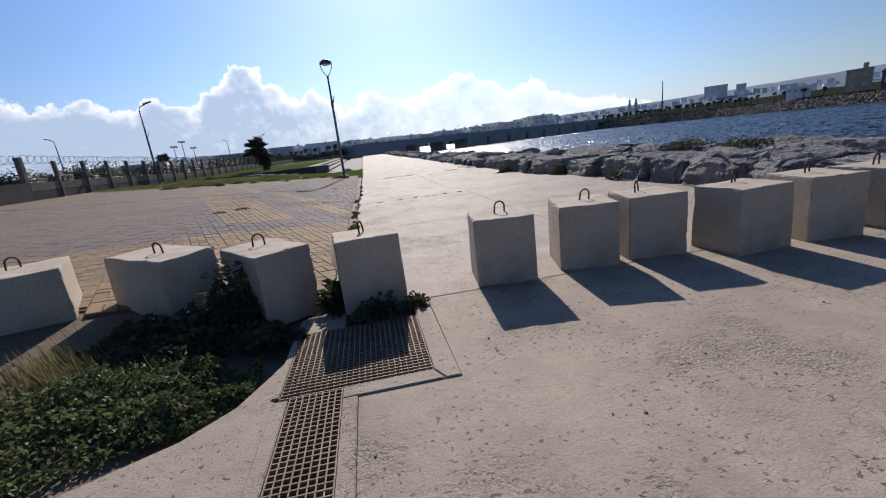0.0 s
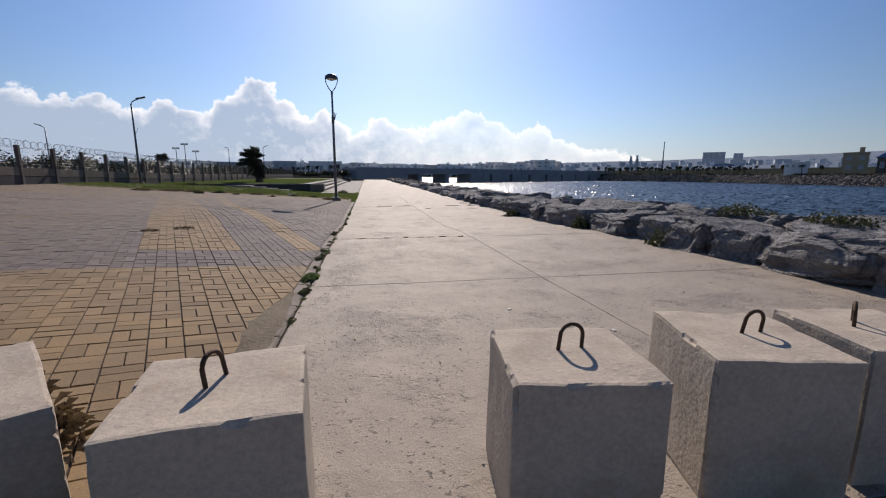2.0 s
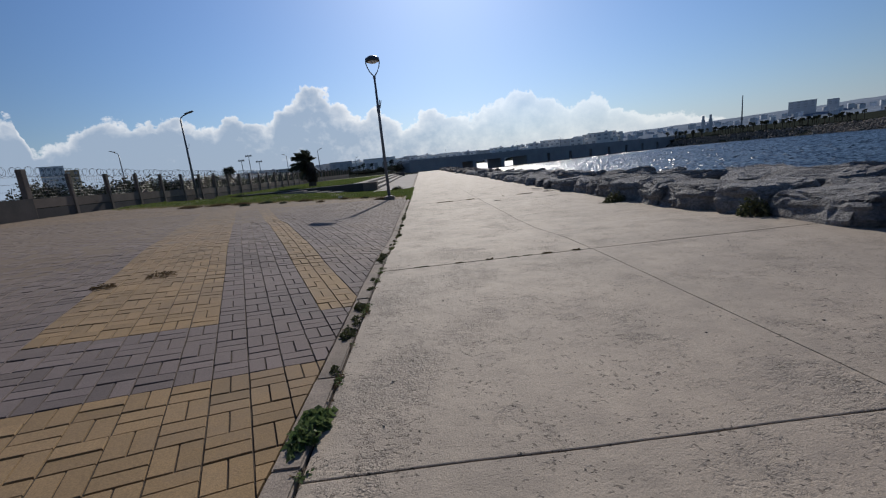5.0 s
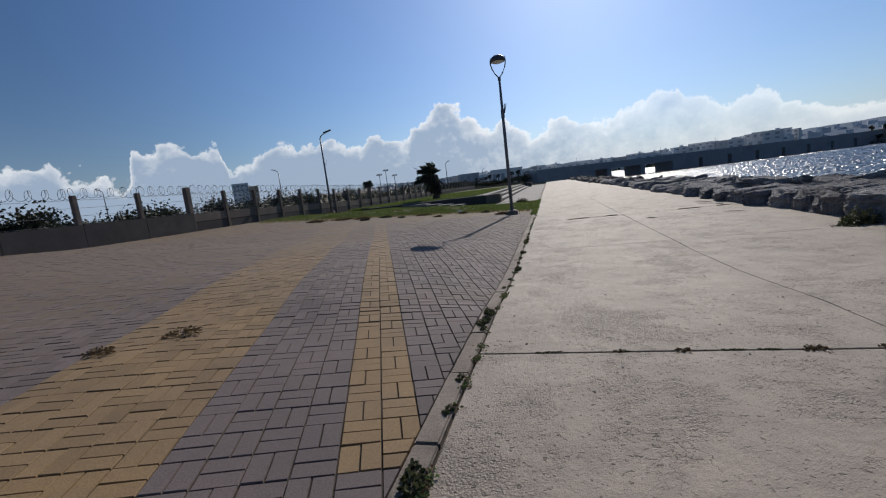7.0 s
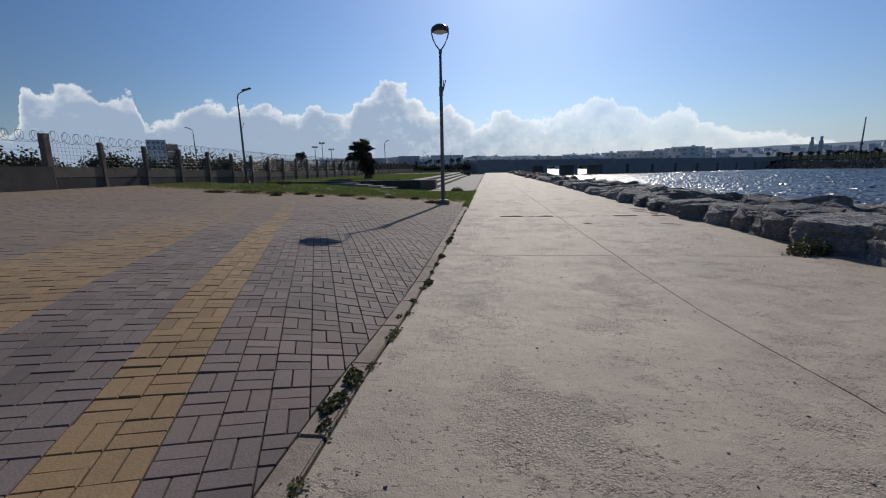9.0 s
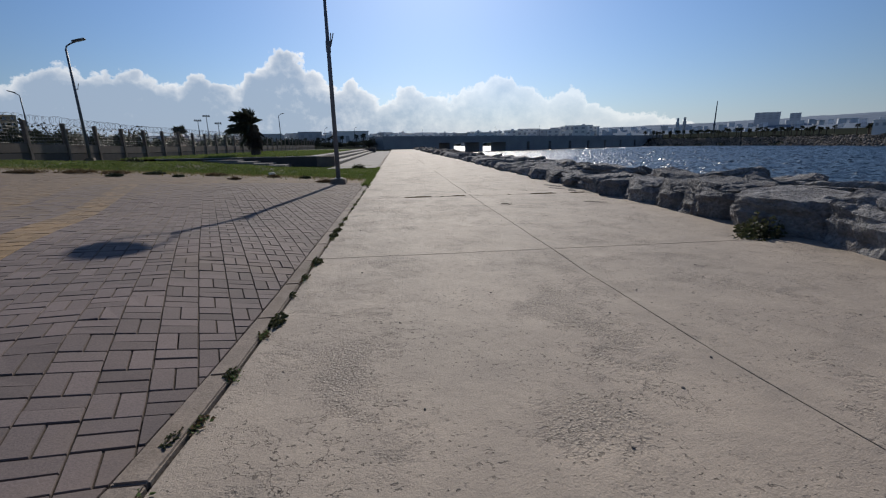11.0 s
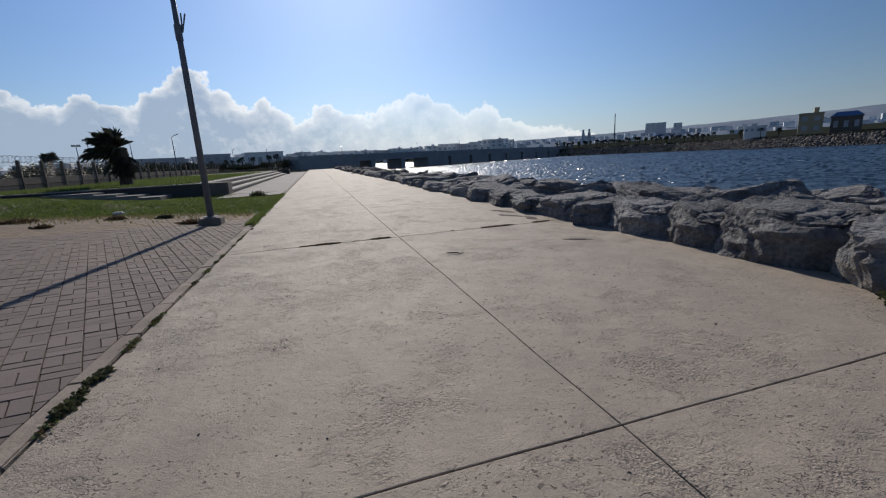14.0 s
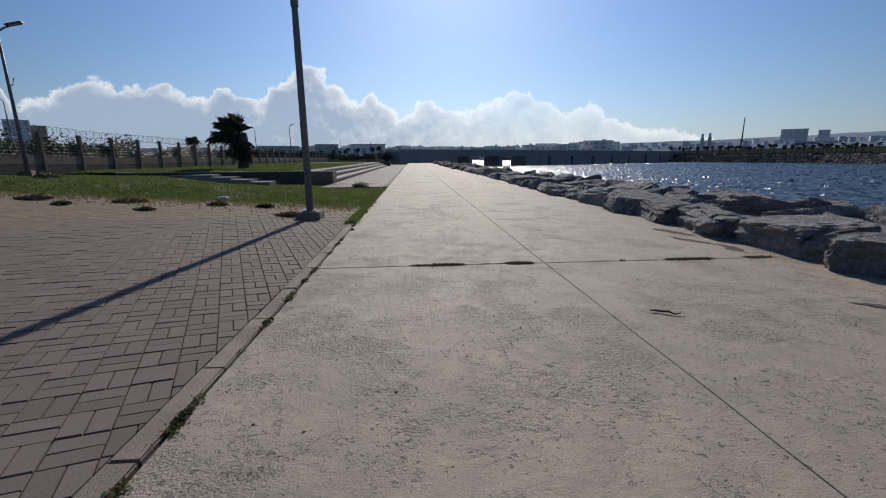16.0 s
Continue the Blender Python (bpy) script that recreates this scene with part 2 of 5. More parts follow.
M_SLAB = material("path_concrete", (0.325, 0.271, 0.217), (0.277, 0.232, 0.187), 0.7, 0.77, 0.75, 90, 0.26, depth=0.011,
                  stain=(0.26, 0.216, 0.174), stain_scale=0.55, coord_kind="World", spec=0.5, grit=True)
M_FRONT = material("front_concrete", (0.35, 0.293, 0.234), (0.305, 0.255, 0.204), 0.8, 0.82, 0.55, 80, 0.24, depth=0.011,
                   stain=(0.25, 0.21, 0.17), stain_scale=0.7, coord_kind="World", grit=True)
M_KERB = material("kerb_concrete", (0.27, 0.225, 0.185), (0.19, 0.158, 0.132), 2.0, 0.88, 0.5, 70, 0.35, per_piece=0.12, piece_kind="object",
                  stain=(0.13, 0.10, 0.075), stain_scale=1.2, coord_kind="World")
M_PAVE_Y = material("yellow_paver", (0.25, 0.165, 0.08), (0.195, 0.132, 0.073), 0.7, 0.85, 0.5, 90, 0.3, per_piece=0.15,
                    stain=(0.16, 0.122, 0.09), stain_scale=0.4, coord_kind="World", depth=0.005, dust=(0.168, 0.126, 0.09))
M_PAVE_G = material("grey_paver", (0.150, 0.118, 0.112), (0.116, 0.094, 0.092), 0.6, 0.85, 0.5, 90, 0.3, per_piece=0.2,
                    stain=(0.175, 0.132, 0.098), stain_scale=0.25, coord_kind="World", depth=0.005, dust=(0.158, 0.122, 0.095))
M_JOINT = material("joint_sand", (0.07, 0.052, 0.038), (0.045, 0.035, 0.026), 4, 0.95, 0.4, 150, 0.3, coord_kind="World")
M_SAND = material("blown_sand", (0.175, 0.131, 0.092), (0.142, 0.108, 0.080), 0.5, 0.95, 0.3, 60, 0.25, coord_kind="World", depth=0.006,
                  stain=(0.12, 0.095, 0.078), stain_scale=0.35)
M_BLOCK = material("cast_concrete", (0.46, 0.39, 0.315), (0.385, 0.325, 0.26), 1.6, 0.85, 0.55, 45, 0.18, depth=0.006,
                   stain=(0.30, 0.22, 0.14), stain_scale=1.5, per_piece=0.07, piece_kind="object")
M_STEEL = material("rusty_bar", (0.07, 0.05, 0.04), (0.13, 0.08, 0.05), 20, 0.7, 0.3, 120, 0.3, metal=0.6)
M_GRATE = material("galvanised_grate", (0.27, 0.21, 0.155), (0.19, 0.14, 0.10), 8, 0.7, 0.2, 90, 0.25, metal=0.2)
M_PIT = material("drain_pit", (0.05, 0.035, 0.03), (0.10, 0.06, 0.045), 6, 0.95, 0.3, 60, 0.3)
M_ROCK = material("boulder_limestone", (0.285, 0.28, 0.278), (0.16, 0.16, 0.167), 1.8, 0.92, 1.0, 16, 0.45, depth=0.05,
                  stain=(0.27, 0.20, 0.145), stain_scale=0.8, per_piece=0.2, piece_kind="object")
M_ROCK_FAR = material("riprap_stone", (0.235, 0.205, 0.175), (0.15, 0.135, 0.125), 0.8, 0.9, 0.6, 8, 0.3, depth=0.05, per_piece=0.25)
M_SOIL = material("dry_soil", (0.19, 0.145, 0.10), (0.13, 0.10, 0.07), 1.2, 0.95, 0.6, 40, 0.35, depth=0.02,
                  stain=(0.10, 0.11, 0.045), stain_scale=0.25, coord_kind="World")
M_LAND = material("far_land", (0.036, 0.041, 0.033), (0.026, 0.031, 0.026), 0.05, 0.95, 0.3, 1.5, 0.3, coord_kind="World", spec=0.0)
M_TURF = material("turf", (0.06, 0.082, 0.028), (0.12, 0.115, 0.05), 0.9, 0.95, 0.8, 30, 0.5, depth=0.05, coord_kind="World")
M_WALL = material("grey_render", (0.085, 0.078, 0.075), (0.065, 0.06, 0.058), 0.8, 0.9, 0.3, 40, 0.2, stain=(0.11, 0.095, 0.085),
                  stain_scale=0.5, coord_kind="World")
M_POST = material("post_concrete", (0.19, 0.155, 0.13), (0.145, 0.12, 0.10), 1.5, 0.9, 0.3, 50, 0.25, per_piece=0.1,
                  piece_kind="object")
M_POLE = material("painted_pole", (0.15, 0.17, 0.20), (0.12, 0.135, 0.16), 3, 0.5, 0.05, 60, 0.1, metal=0.0)
M_HEAD = material("lamp_housing", (0.10, 0.10, 0.105), (0.07, 0.07, 0.075), 3, 0.4, 0.0, 60, 0.1, metal=0.3)
M_WIRE = material("galvanised_wire", (0.20, 0.20, 0.20), (0.14, 0.14, 0.14), 5, 0.5, 0.0, 60, 0.1, metal=0.7)
M_WHITE = material("pale_render", (0.86, 0.85, 0.83), (0.78, 0.77, 0.76), 0.1, 0.9, 0.1, 2, 0.1, per_piece=0.12, piece_kind="object")
M_GREY = material("grey_facade", (0.56, 0.57, 0.59), (0.48, 0.49, 0.52), 0.1, 0.9, 0.1, 2, 0.1, per_piece=0.15, piece_kind="object")
M_OCHRE = material("ochre_render", (0.46, 0.36, 0.23), (0.38, 0.30, 0.19), 0.2, 0.9, 0.1, 2, 0.1)
M_BLUE = material("blue_sheeting", (0.10, 0.20, 0.38), (0.08, 0.16, 0.30), 0.2, 0.5, 0.1, 2, 0.1)
M_DARKWIN = material("dark_glazing", (0.03, 0.035, 0.045), (0.02, 0.025, 0.03), 1, 0.15, 0.0, 2, 0.1)
# bluish base colour stands in for the air's haze over the hills
M_HILL = material("haze_toned_hill", (0.225, 0.27, 0.335), (0.17, 0.21, 0.265), 0.012, 0.95, 0.0, 0.06, 0.2, coord_kind="World", spec=0.0)
# far walls and windows: haze imitated by pale, low-contrast colours
M_HAZY = material("haze_toned_render", (0.66, 0.69, 0.73), (0.56, 0.59, 0.64), 0.1, 0.9, 0.1, 2, 0.1, per_piece=0.18, piece_kind="object")
M_FARWIN = material("haze_toned_glazing", (0.42, 0.43, 0.45), (0.36, 0.37, 0.39), 1, 0.3, 0.0, 2, 0.1)
M_BRIDGE = material("bridge_concrete", (0.36, 0.365, 0.38), (0.29, 0.295, 0.31), 0.2, 0.9, 0.2, 3, 0.2)
M_STEP = material("step_concrete", (0.34, 0.32, 0.29), (0.27, 0.25, 0.23), 0.8, 0.85, 0.3, 40, 0.2, coord_kind="World")
M_PROM = material("promenade_paving", (0.24, 0.225, 0.21), (0.19, 0.175, 0.165), 0.6, 0.85, 0.3, 30, 0.25, coord_kind="World")
M_BARK = material("palm_bark", (0.11, 0.085, 0.065), (0.07, 0.055, 0.045), 4, 0.95, 0.8, 20, 0.3, depth=0.03)
M_WOOD = material("driftwood", (0.09, 0.06, 0.045), (0.06, 0.045, 0.035), 8, 0.9, 0.4, 50, 0.3)
# dark tone covers both dirt and the boulders' shadow on the slab
M_MUD_SHADE = material("mud_and_shade", (0.12, 0.10, 0.085), (0.085, 0.07, 0.06), 3, 0.9, 0.8, 60, 0.4, depth=0.02, coord_kind="World")
M_PAPER = material("litter_paper", (0.7, 0.68, 0.64), (0.6, 0.58, 0.55), 8, 0.8, 0.1, 50, 0.1)
M_LEAF = leaf_material("weed_leaf", (0.042, 0.052, 0.026), (0.095, 0.098, 0.048), 0.28)
M_COVER = leaf_material("ground_cover_leaf", (0.075, 0.12, 0.045), (0.15, 0.195, 0.08), 0.4)
M_GRASS = leaf_material("grass_blade", (0.068, 0.115, 0.028), (0.165, 0.19, 0.058), 0.45)
M_DRY = leaf_material("dry_grass", (0.16, 0.15, 0.06), (0.22, 0.19, 0.09), 0.4)
M_STRAW = leaf_material("dry_twig", (0.12, 0.085, 0.045), (0.17, 0.12, 0.07), 0.2)
M_PALM = leaf_material("palm_leaf", (0.05, 0.056, 0.04), (0.085, 0.09, 0.06), 0.25)
M_BUSH = leaf_material("bush_leaf", (0.04, 0.05, 0.034), (0.075, 0.088, 0.052), 0.2)
M_TREE = leaf_material("tree_leaf", (0.03, 0.036, 0.026), (0.055, 0.06, 0.04), 0.2)
M_FARLEAF = leaf_material("far_leaf", (0.07, 0.085, 0.06), (0.11, 0.12, 0.08), 0.3)

M_WATER = bpy.data.materials.new("sea_water")
M_WATER.use_nodes = True
n, l = M_WATER.node_tree.nodes, M_WATER.node_tree.links
b = n["Principled BSDF"]
b.inputs["Roughness"].default_value, b.inputs["IOR"].default_value = 0.29, 1.33
wpos = n.new("ShaderNodeNewGeometry").outputs["Position"]


def ripple(scale, detail, stretch, turn):
    mp = n.new("ShaderNodeMapping")
    mp.inputs["Rotation"].default_value = (0, 0, radians(turn))
    mp.inputs["Scale"].default_value = (1, stretch, 1)
    l.new(wpos, mp.inputs[0])
    t = n.new("ShaderNodeTexNoise")
    t.inputs["Scale"].default_value, t.inputs["Detail"].default_value = scale, detail
    t.inputs["Roughness"].default_value = 0.6
    l.new(mp.outputs[0], t.inputs["Vector"])
    return t.outputs["Fac"]


normal = None
for scale, detail, stretch, turn, dist in ((7.5, 4, 0.6, -38, 0.045),):
    bp = n.new("ShaderNodeBump")
    bp.inputs["Strength"].default_value, bp.inputs["Distance"].default_value = 1.0, dist
    l.new(ripple(scale, detail, stretch, turn), bp.inputs["Height"])
    if normal:
        l.new(normal, bp.inputs["Normal"])
    normal = bp.outputs[0]
l.new(normal, b.inputs["Normal"])
# thin torn streaks of foam on some crests
foam = n.new("ShaderNodeMapRange")
l.new(ripple(0.55, 6, 0.3, -35), foam.inputs[0])
foam.inputs[1].default_value, foam.inputs[2].default_value = 0.69, 0.74
fm = n.new("ShaderNodeMix")
fm.data_type = "RGBA"
l.new(foam.outputs[0], fm.inputs["Factor"])
fm.inputs["A"].default_value, fm.inputs["B"].default_value = (0.012, 0.024, 0.036, 1), (0.55, 0.58, 0.6, 1)
l.new(fm.outputs["Result"], b.inputs["Base Color"])


# ---- building helpers ----
rng = random.Random(7)


def link(name, verts, faces, mats, smooth=False, index=None):
    """One mesh object from arrays."""
    me = bpy.data.meshes.new(name)
    me.from_pydata([tuple(v) for v in verts], [], [tuple(f) for f in faces])
    for m in (mats if isinstance(mats, (list, tuple)) else [mats]):
        me.materials.append(m)
    if index is not None:
        me.polygons.foreach_set("material_index", index)
    if smooth:
        me.polygons.foreach_set("use_smooth", [True] * len(me.polygons))
    me.update()
    return new(name, me)


def part(name, bm, mat, parent=None, label="", smooth=False):
    """Links a bmesh as one mesh object under a thing or a part."""
    me = bpy.data.meshes.new(name)
    bm.to_mesh(me)
    bm.free()
    me.materials.append(mat)
    if smooth:
        me.polygons.foreach_set("use_smooth", [True] * len(me.polygons))
    ob = new(name, me)
    ob.parent = parent
    if label:
        ob["label"] = label
    return ob


def base(name, x=0, y=0, z=0, turn=0):
    ob = new(name)
    ob.empty_display_size = 0.2
    ob.matrix_basis = pose(x, y, z, 0, 0, turn)
    return ob


def add_box(bm, lo, hi, bevel=0.0, m=None):
    made = bmesh.ops.create_cube(bm, size=1)["verts"]
    c = [(p + q) / 2 for p, q in zip(lo, hi)]
    s = [q - p for p, q in zip(lo, hi)]
    for v in made:
        v.co = Vector((c[0] + v.co.x * s[0], c[1] + v.co.y * s[1], c[2] + v.co.z * s[2]))
    if bevel:
        edges = list({e for v in made for e in v.link_edges})
        made = list({v for f in bmesh.ops.bevel(bm, geom=edges, offset=bevel, segments=2, affect="EDGES")["faces"] for v in f.verts} | {v for v in made if v.is_valid})
    if m is not None:
        bmesh.ops.transform(bm, matrix=m, verts=[v for v in made if v.is_valid])
    return bm


def box(lo, hi, bevel=0.0, m=None):
    return add_box(bmesh.new(), lo, hi, bevel, m)


def add_tube(bm, points, radii, sides=8, cap=True):
    """A tube along points, with a radius at each."""
    pts = [Vector(p) for p in points]
    rings = []
    for i, p in enumerate(pts):
        d = (pts[min(i + 1, len(pts) - 1)] - pts[max(i - 1, 0)]).normalized()
        a = d.cross(Vector((0.3, 0.9, 0.1)) if abs(d.z) > 0.9 else Vector((0, 0, 1))).normalized()
        c = d.cross(a)
        r = radii[i] if isinstance(radii, (list, tuple)) else radii
        rings.append([bm.verts.new(p + (a * math.cos(k * math.tau / sides) + c * math.sin(k * math.tau / sides)) * r) for k in range(sides)])
    for q, s in zip(rings, rings[1:]):
        for k in range(sides):
            bm.faces.new((q[k], q[(k + 1) % sides], s[(k + 1) % sides], s[k]))
    if cap:
        bm.faces.new(rings[0][::-1])
        bm.faces.new(rings[-1])
    return bm


def tube(points, radii, sides=8, cap=True):
    return add_tube(bmesh.new(), points, radii, sides, cap)


def leaves(count, spread_fn, size, droop=0.3, slim=0.4, seed=1):
    """Vertices and faces of many small folded leaves; spread_fn gives a place and a way out."""
    r = random.Random(seed)
    vs, fs = [], []
    for _ in range(count):
        p, out = spread_fn(r)
        out = Vector(out).normalized() if Vector(out).length else Vector((0, 0, 1))
        ln = size * r.uniform(0.6, 1.3)
        side = out.cross(Vector((r.uniform(-1, 1), r.uniform(-1, 1), r.uniform(-0.4, 1)))).normalized() * ln * slim
        mid = Vector(p) + out * ln * 0.5 + Vector((0, 0, 0.04 * ln))
        tip = Vector(p) + out * ln - Vector((0, 0, droop * ln))
        i = len(vs)
        vs += [Vector(p), mid + side, tip, mid - side]
        fs += [(i, i + 1, i + 2), (i, i + 2, i + 3)]
    return vs, fs


# ---- the lie of the land ----
def along(y):
    return float(np.interp(y, [-60, 0, 4, 8, 12, 14, 16, 18, 21, 24, 27, 40, 300], [0.02, 0, -0.07, -0.145, -0.165, -0.2, -0.33, -0.37, -0.375, -0.39, -0.41, -0.4, -0.4]))


def smooth(a, c, v):
    t = min(max((v - a) / (c - a), 0), 1)
    return t * t * (3 - 2 * t)


def rise(x, y):
    """The plaza's fall towards the kerb, flatter at its far end."""
    d = -x - 0.2
    if d < 0:
        return 0.0
    z = 0.07 * d if d < 3 else 0.21 + (d - 3) * 0.057 if d < 20 else 1.18
    z += 0.042 * min(d, 3) * (1 - smooth(14, 24, y)) + 0.15 * min(d, 1) * smooth(13, 16, y) * (1 - smooth(19, 23, y))
    return max(0.0, z * (1 - 0.28 * smooth(33, 45, y)) - 0.2 * min(1.0, d / 2) * smooth(36, 44, y))


def ground_at(x, y):
    return along(y) + rise(x, y)


def far_bank(y):
    return float(np.interp(y, [-2000, 60, 120, 195, 250, 300, 700], [230, 185, 180, 178, 152, 120, 90]))


def near_bank(y):
    return float(np.interp(y, [-2000, 150, 200, 300, 700], [13.0, 13.0, 17, 30, 40]))


def terrain(x, y):
    if x < 7.5:
        z = ground_at(x, y) - 0.14 if x > -21 and y < 300 else 0.65 - 0.1
        if x < -21:
            z = 0.72 - 0.40 * smooth(29, 50, y)
        d = math.hypot(x, y)
        return z + smooth(150, 260, y) * 0.8 + smooth(500, 1600, d) * 8
    nb, fb = near_bank(y), far_bank(y)
    if x < nb + 6:
        return along(y) - 0.3 - smooth(7.5, nb + 6, x) * 5
    if x < fb - 4:
        return -5.0
    d = x - fb
    z = -5.0 + smooth(-4, 6, d) * 6.3 + smooth(9, 60, d) * 2.9
    return z + smooth(40, 160, d) * 1.5 + smooth(110, 520, d) * (7 + 3 * smooth(300, -200, y)) * (0.8 + 0.4 * noise.noise((x / 260, y / 260, 0.3)))


def nonlinear(lo, hi, near, n):
    u = np.linspace(-1, 1, n)
    s = np.sign(u) * np.abs(u) ** 2.6
    return [near + (hi - near) * v if v > 0 else near + (near - lo) * v for v in s]


gx = sorted(set([round(v, 3) for v in nonlinear(-3000, 3000, 0, 61)] + list(np.linspace(-24, 22, 24).round(2)) + list(np.linspace(100, 240, 29).round(2))))
gy = sorted(set([round(v, 3) for v in nonlinear(-3000, 3000, 20, 61)] + list(np.linspace(-10, 60, 19).round(2)) + list(np.linspace(120, 320, 21).round(2))))
gv = [(x, y, terrain(x, y)) for y in gy for x in gx]
gw = len(gx)
gf = [(j * gw + i, j * gw + i + 1, (j + 1) * gw + i + 1, (j + 1) * gw + i) for j in range(len(gy) - 1) for i in range(gw - 1)]
gi = [0 if (-26 < gx[k % (gw - 1)] < 8 and gy[k // (gw - 1)] < 60) else 1 for k in range(len(gf))]
ground = tagged(link("ground", gv, gf, [M_SOIL, M_LAND], True, gi), "bare sandy soil and rough land", "ground", kind="structure")

# water, one choppy sheet between the banks
def spaced(lo, hi, first, grow):
    out, step = [lo], first
    while out[-1] < hi:
        out.append(out[-1] + step)
        step *= grow
    return out


wave_r = np.random.RandomState(4)
waves = []
for k in range(60):
    length = 0.9 * 5.0 ** wave_r.rand()
    way = radians(215) + wave_r.normal(0, 0.8)
    waves.append((math.tau / length * math.cos(way), math.tau / length * math.sin(way), 0.0042 * length ** 0.8, wave_r.rand() * math.tau))
wy = [-v for v in spaced(4, 1500, 1.2, 1.16)][::-1] + spaced(5, 200, 0.27, 1.003) + spaced(203, 700, 3, 1.15)
wx = spaced(0.0, 1.0, 0.0012, 1.005)
wx = [v / wx[-1] for v in wx]
gxx = np.array([[near_bank(y) - 4.0 + (far_bank(y) + 10.0 - near_bank(y)) * q for q in wx] for y in wy])
gyy = np.array([[y] * len(wx) for y in wy])
gzz = np.full_like(gxx, -2.3)
for kx, ky, amp, ph in waves:
    gzz += amp * np.sin(gxx * kx + gyy * ky + ph)
# short steep wavelets, as high as the water's own facets are wide
gap = np.minimum(np.abs(np.gradient(gxx, axis=1)), np.abs(np.gradient(gyy, axis=0)))
gzz += wave_r.normal(0, 1, gzz.shape) * 0.11 * np.minimum(gap, 1.2)
nw = len(wx)
wv = np.stack([gxx, gyy, gzz], -1).reshape(-1, 3).tolist()
wf = [(j * nw + i, j * nw + i + 1, (j + 1) * nw + i + 1, (j + 1) * nw + i) for j in range(len(wy) - 1) for i in range(nw - 1)]
water = tagged(link("water", wv, wf, M_WATER), "dark blue choppy harbour water glittering under the sun", "water", kind="structure")

# ---- concrete path: slabs with open joints ----
pavement = tagged(base("pavement"), "sunlit pale concrete promenade path of large slabs", "pavement", kind="structure")
EDGE_R = 7.9
JOINTS = [3.72, 8.2, 12.73, 19.4, 26.3, 32.4, 38.5, 45.0, 51.5, 58.0, 64.5, 71, 78, 85, 92, 100, 108, 116, 124, 132, 140, 150]


def slab(name, corners, parent, mat, thick=0.2, sub=1.2, wobble=0.0, bevel=0.006, ragged=0.0):
    """A cast slab on the falling ground: corners counter-clockwise (x, y), with a worn edge."""
    (x0, y0), (x1, y1) = corners
    nx, ny = max(2, int((x1 - x0) / sub)), max(2, int((y1 - y0) / sub))
    xs = [x0, x0 + bevel] + [x0 + (x1 - x0) * i / nx for i in range(1, nx)] + [x1 - bevel, x1]
    ys = [y0, y0 + bevel] + [y0 + (y1 - y0) * i / ny for i in range(1, ny)] + [y1 - bevel, y1]
    vs, fs = [], []
    for j, y in enumerate(ys):
        for i, x in enumerate(xs):
            rim = i in (0, len(xs) - 1) or j in (0, len(ys) - 1)
            dx = dy = 0.0
            if ragged and j in (0, 1, len(ys) - 2, len(ys) - 1):
                dy = ragged * (noise.noise((x * 0.9, round(y), 5.0)) + 0.5 * noise.noise((x * 3.5, round(y), 9.0 + 4 * (j < 2))))
            if ragged and x > 1.0 and x < 5.0 and i in (0, 1, len(xs) - 2, len(xs) - 1):
                dx = ragged * (noise.noise((3.0, y * 0.9, 5.0)) + 0.5 * noise.noise((7.0, y * 3.5, 9.0 + 4 * (i < 2))))
            vs.append((x + dx, y + dy, along(y) + wobble * noise.noise((x * 0.7, y * 0.7, 2)) - (bevel * 0.5 if rim else 0)))
    w = len(xs)
    for j in range(len(ys) - 1):
        for i in range(w - 1):
            fs.append((j * w + i, j * w + i + 1, (j + 1) * w + i + 1, (j + 1) * w + i))
    loop = [i for i in range(w)] + [j * w + w - 1 for j in range(1, len(ys))] + [(len(ys) - 1) * w + i for i in range(w - 2, -1, -1)] + [j * w for j in range(len(ys) - 2, 0, -1)]
    k = len(vs)
    vs += [(vs[i][0], vs[i][1], vs[i][2] - thick) for i in loop]
    for a in range(len(loop)):
        c = (a + 1) % len(loop)
        fs.append((loop[a], k + a, k + c, loop[c]))
    ob = link(name, vs, fs, mat)
    ob.parent = parent
    return ob


for y0, y1 in zip(JOINTS, JOINTS[1:]):
    g0, g1 = (0.013 if y0 in (12.73, 26.3) else 0.006), (0.013 if y1 in (12.73, 26.3) else 0.006)
    slab("slab", ((0.0, y0 + g0), (3.397, y1 - g1)), pavement, M_SLAB, sub=0.3 if y0 < 40 else 1.2, ragged=0.012 if y0 < 40 else 0.0)
    slab("slab", ((3.406, y0 + g0), (EDGE_R, y1 - g1)), pavement, M_SLAB, sub=0.3 if y0 < 40 else 1.2, ragged=0.012 if y0 < 40 else 0.0)

# ---- the apron before the path, with the drain let into it ----
apron = tagged(base("apron"), "worn concrete apron in front of the blocks", "pavement", kind="structure")
xs, ys = [0.125, 0.78, 2.4, 4.2, 6.0, EDGE_R], [-14.0, -6.0, 0.0, 2.19, 3.0, 3.706]
av = [(x, y, along(y)) for y in ys for x in xs]
af = [(j * 6 + i, j * 6 + i + 1, j * 6 + i + 7, j * 6 + i + 6) for j in range(5) for i in range(5) if not (i == 0 and j >= 3)]
av += [(0.78, 2.19, -0.2), (0.78, 3.706, -0.2), (EDGE_R, 3.706, -0.2), (0.125, 2.19, -0.2), (0.125, -14, -0.2)]
af += [(19, 36, 37, 31), (31, 37, 38, 35), (18, 39, 36, 19), (0, 40, 39, 18)]
link("slab", av, af, M_FRONT).parent = apron
slab("slab", ((-0.42, 3.34), (-0.012, 3.70)), apron, M_FRONT, sub=0.3)
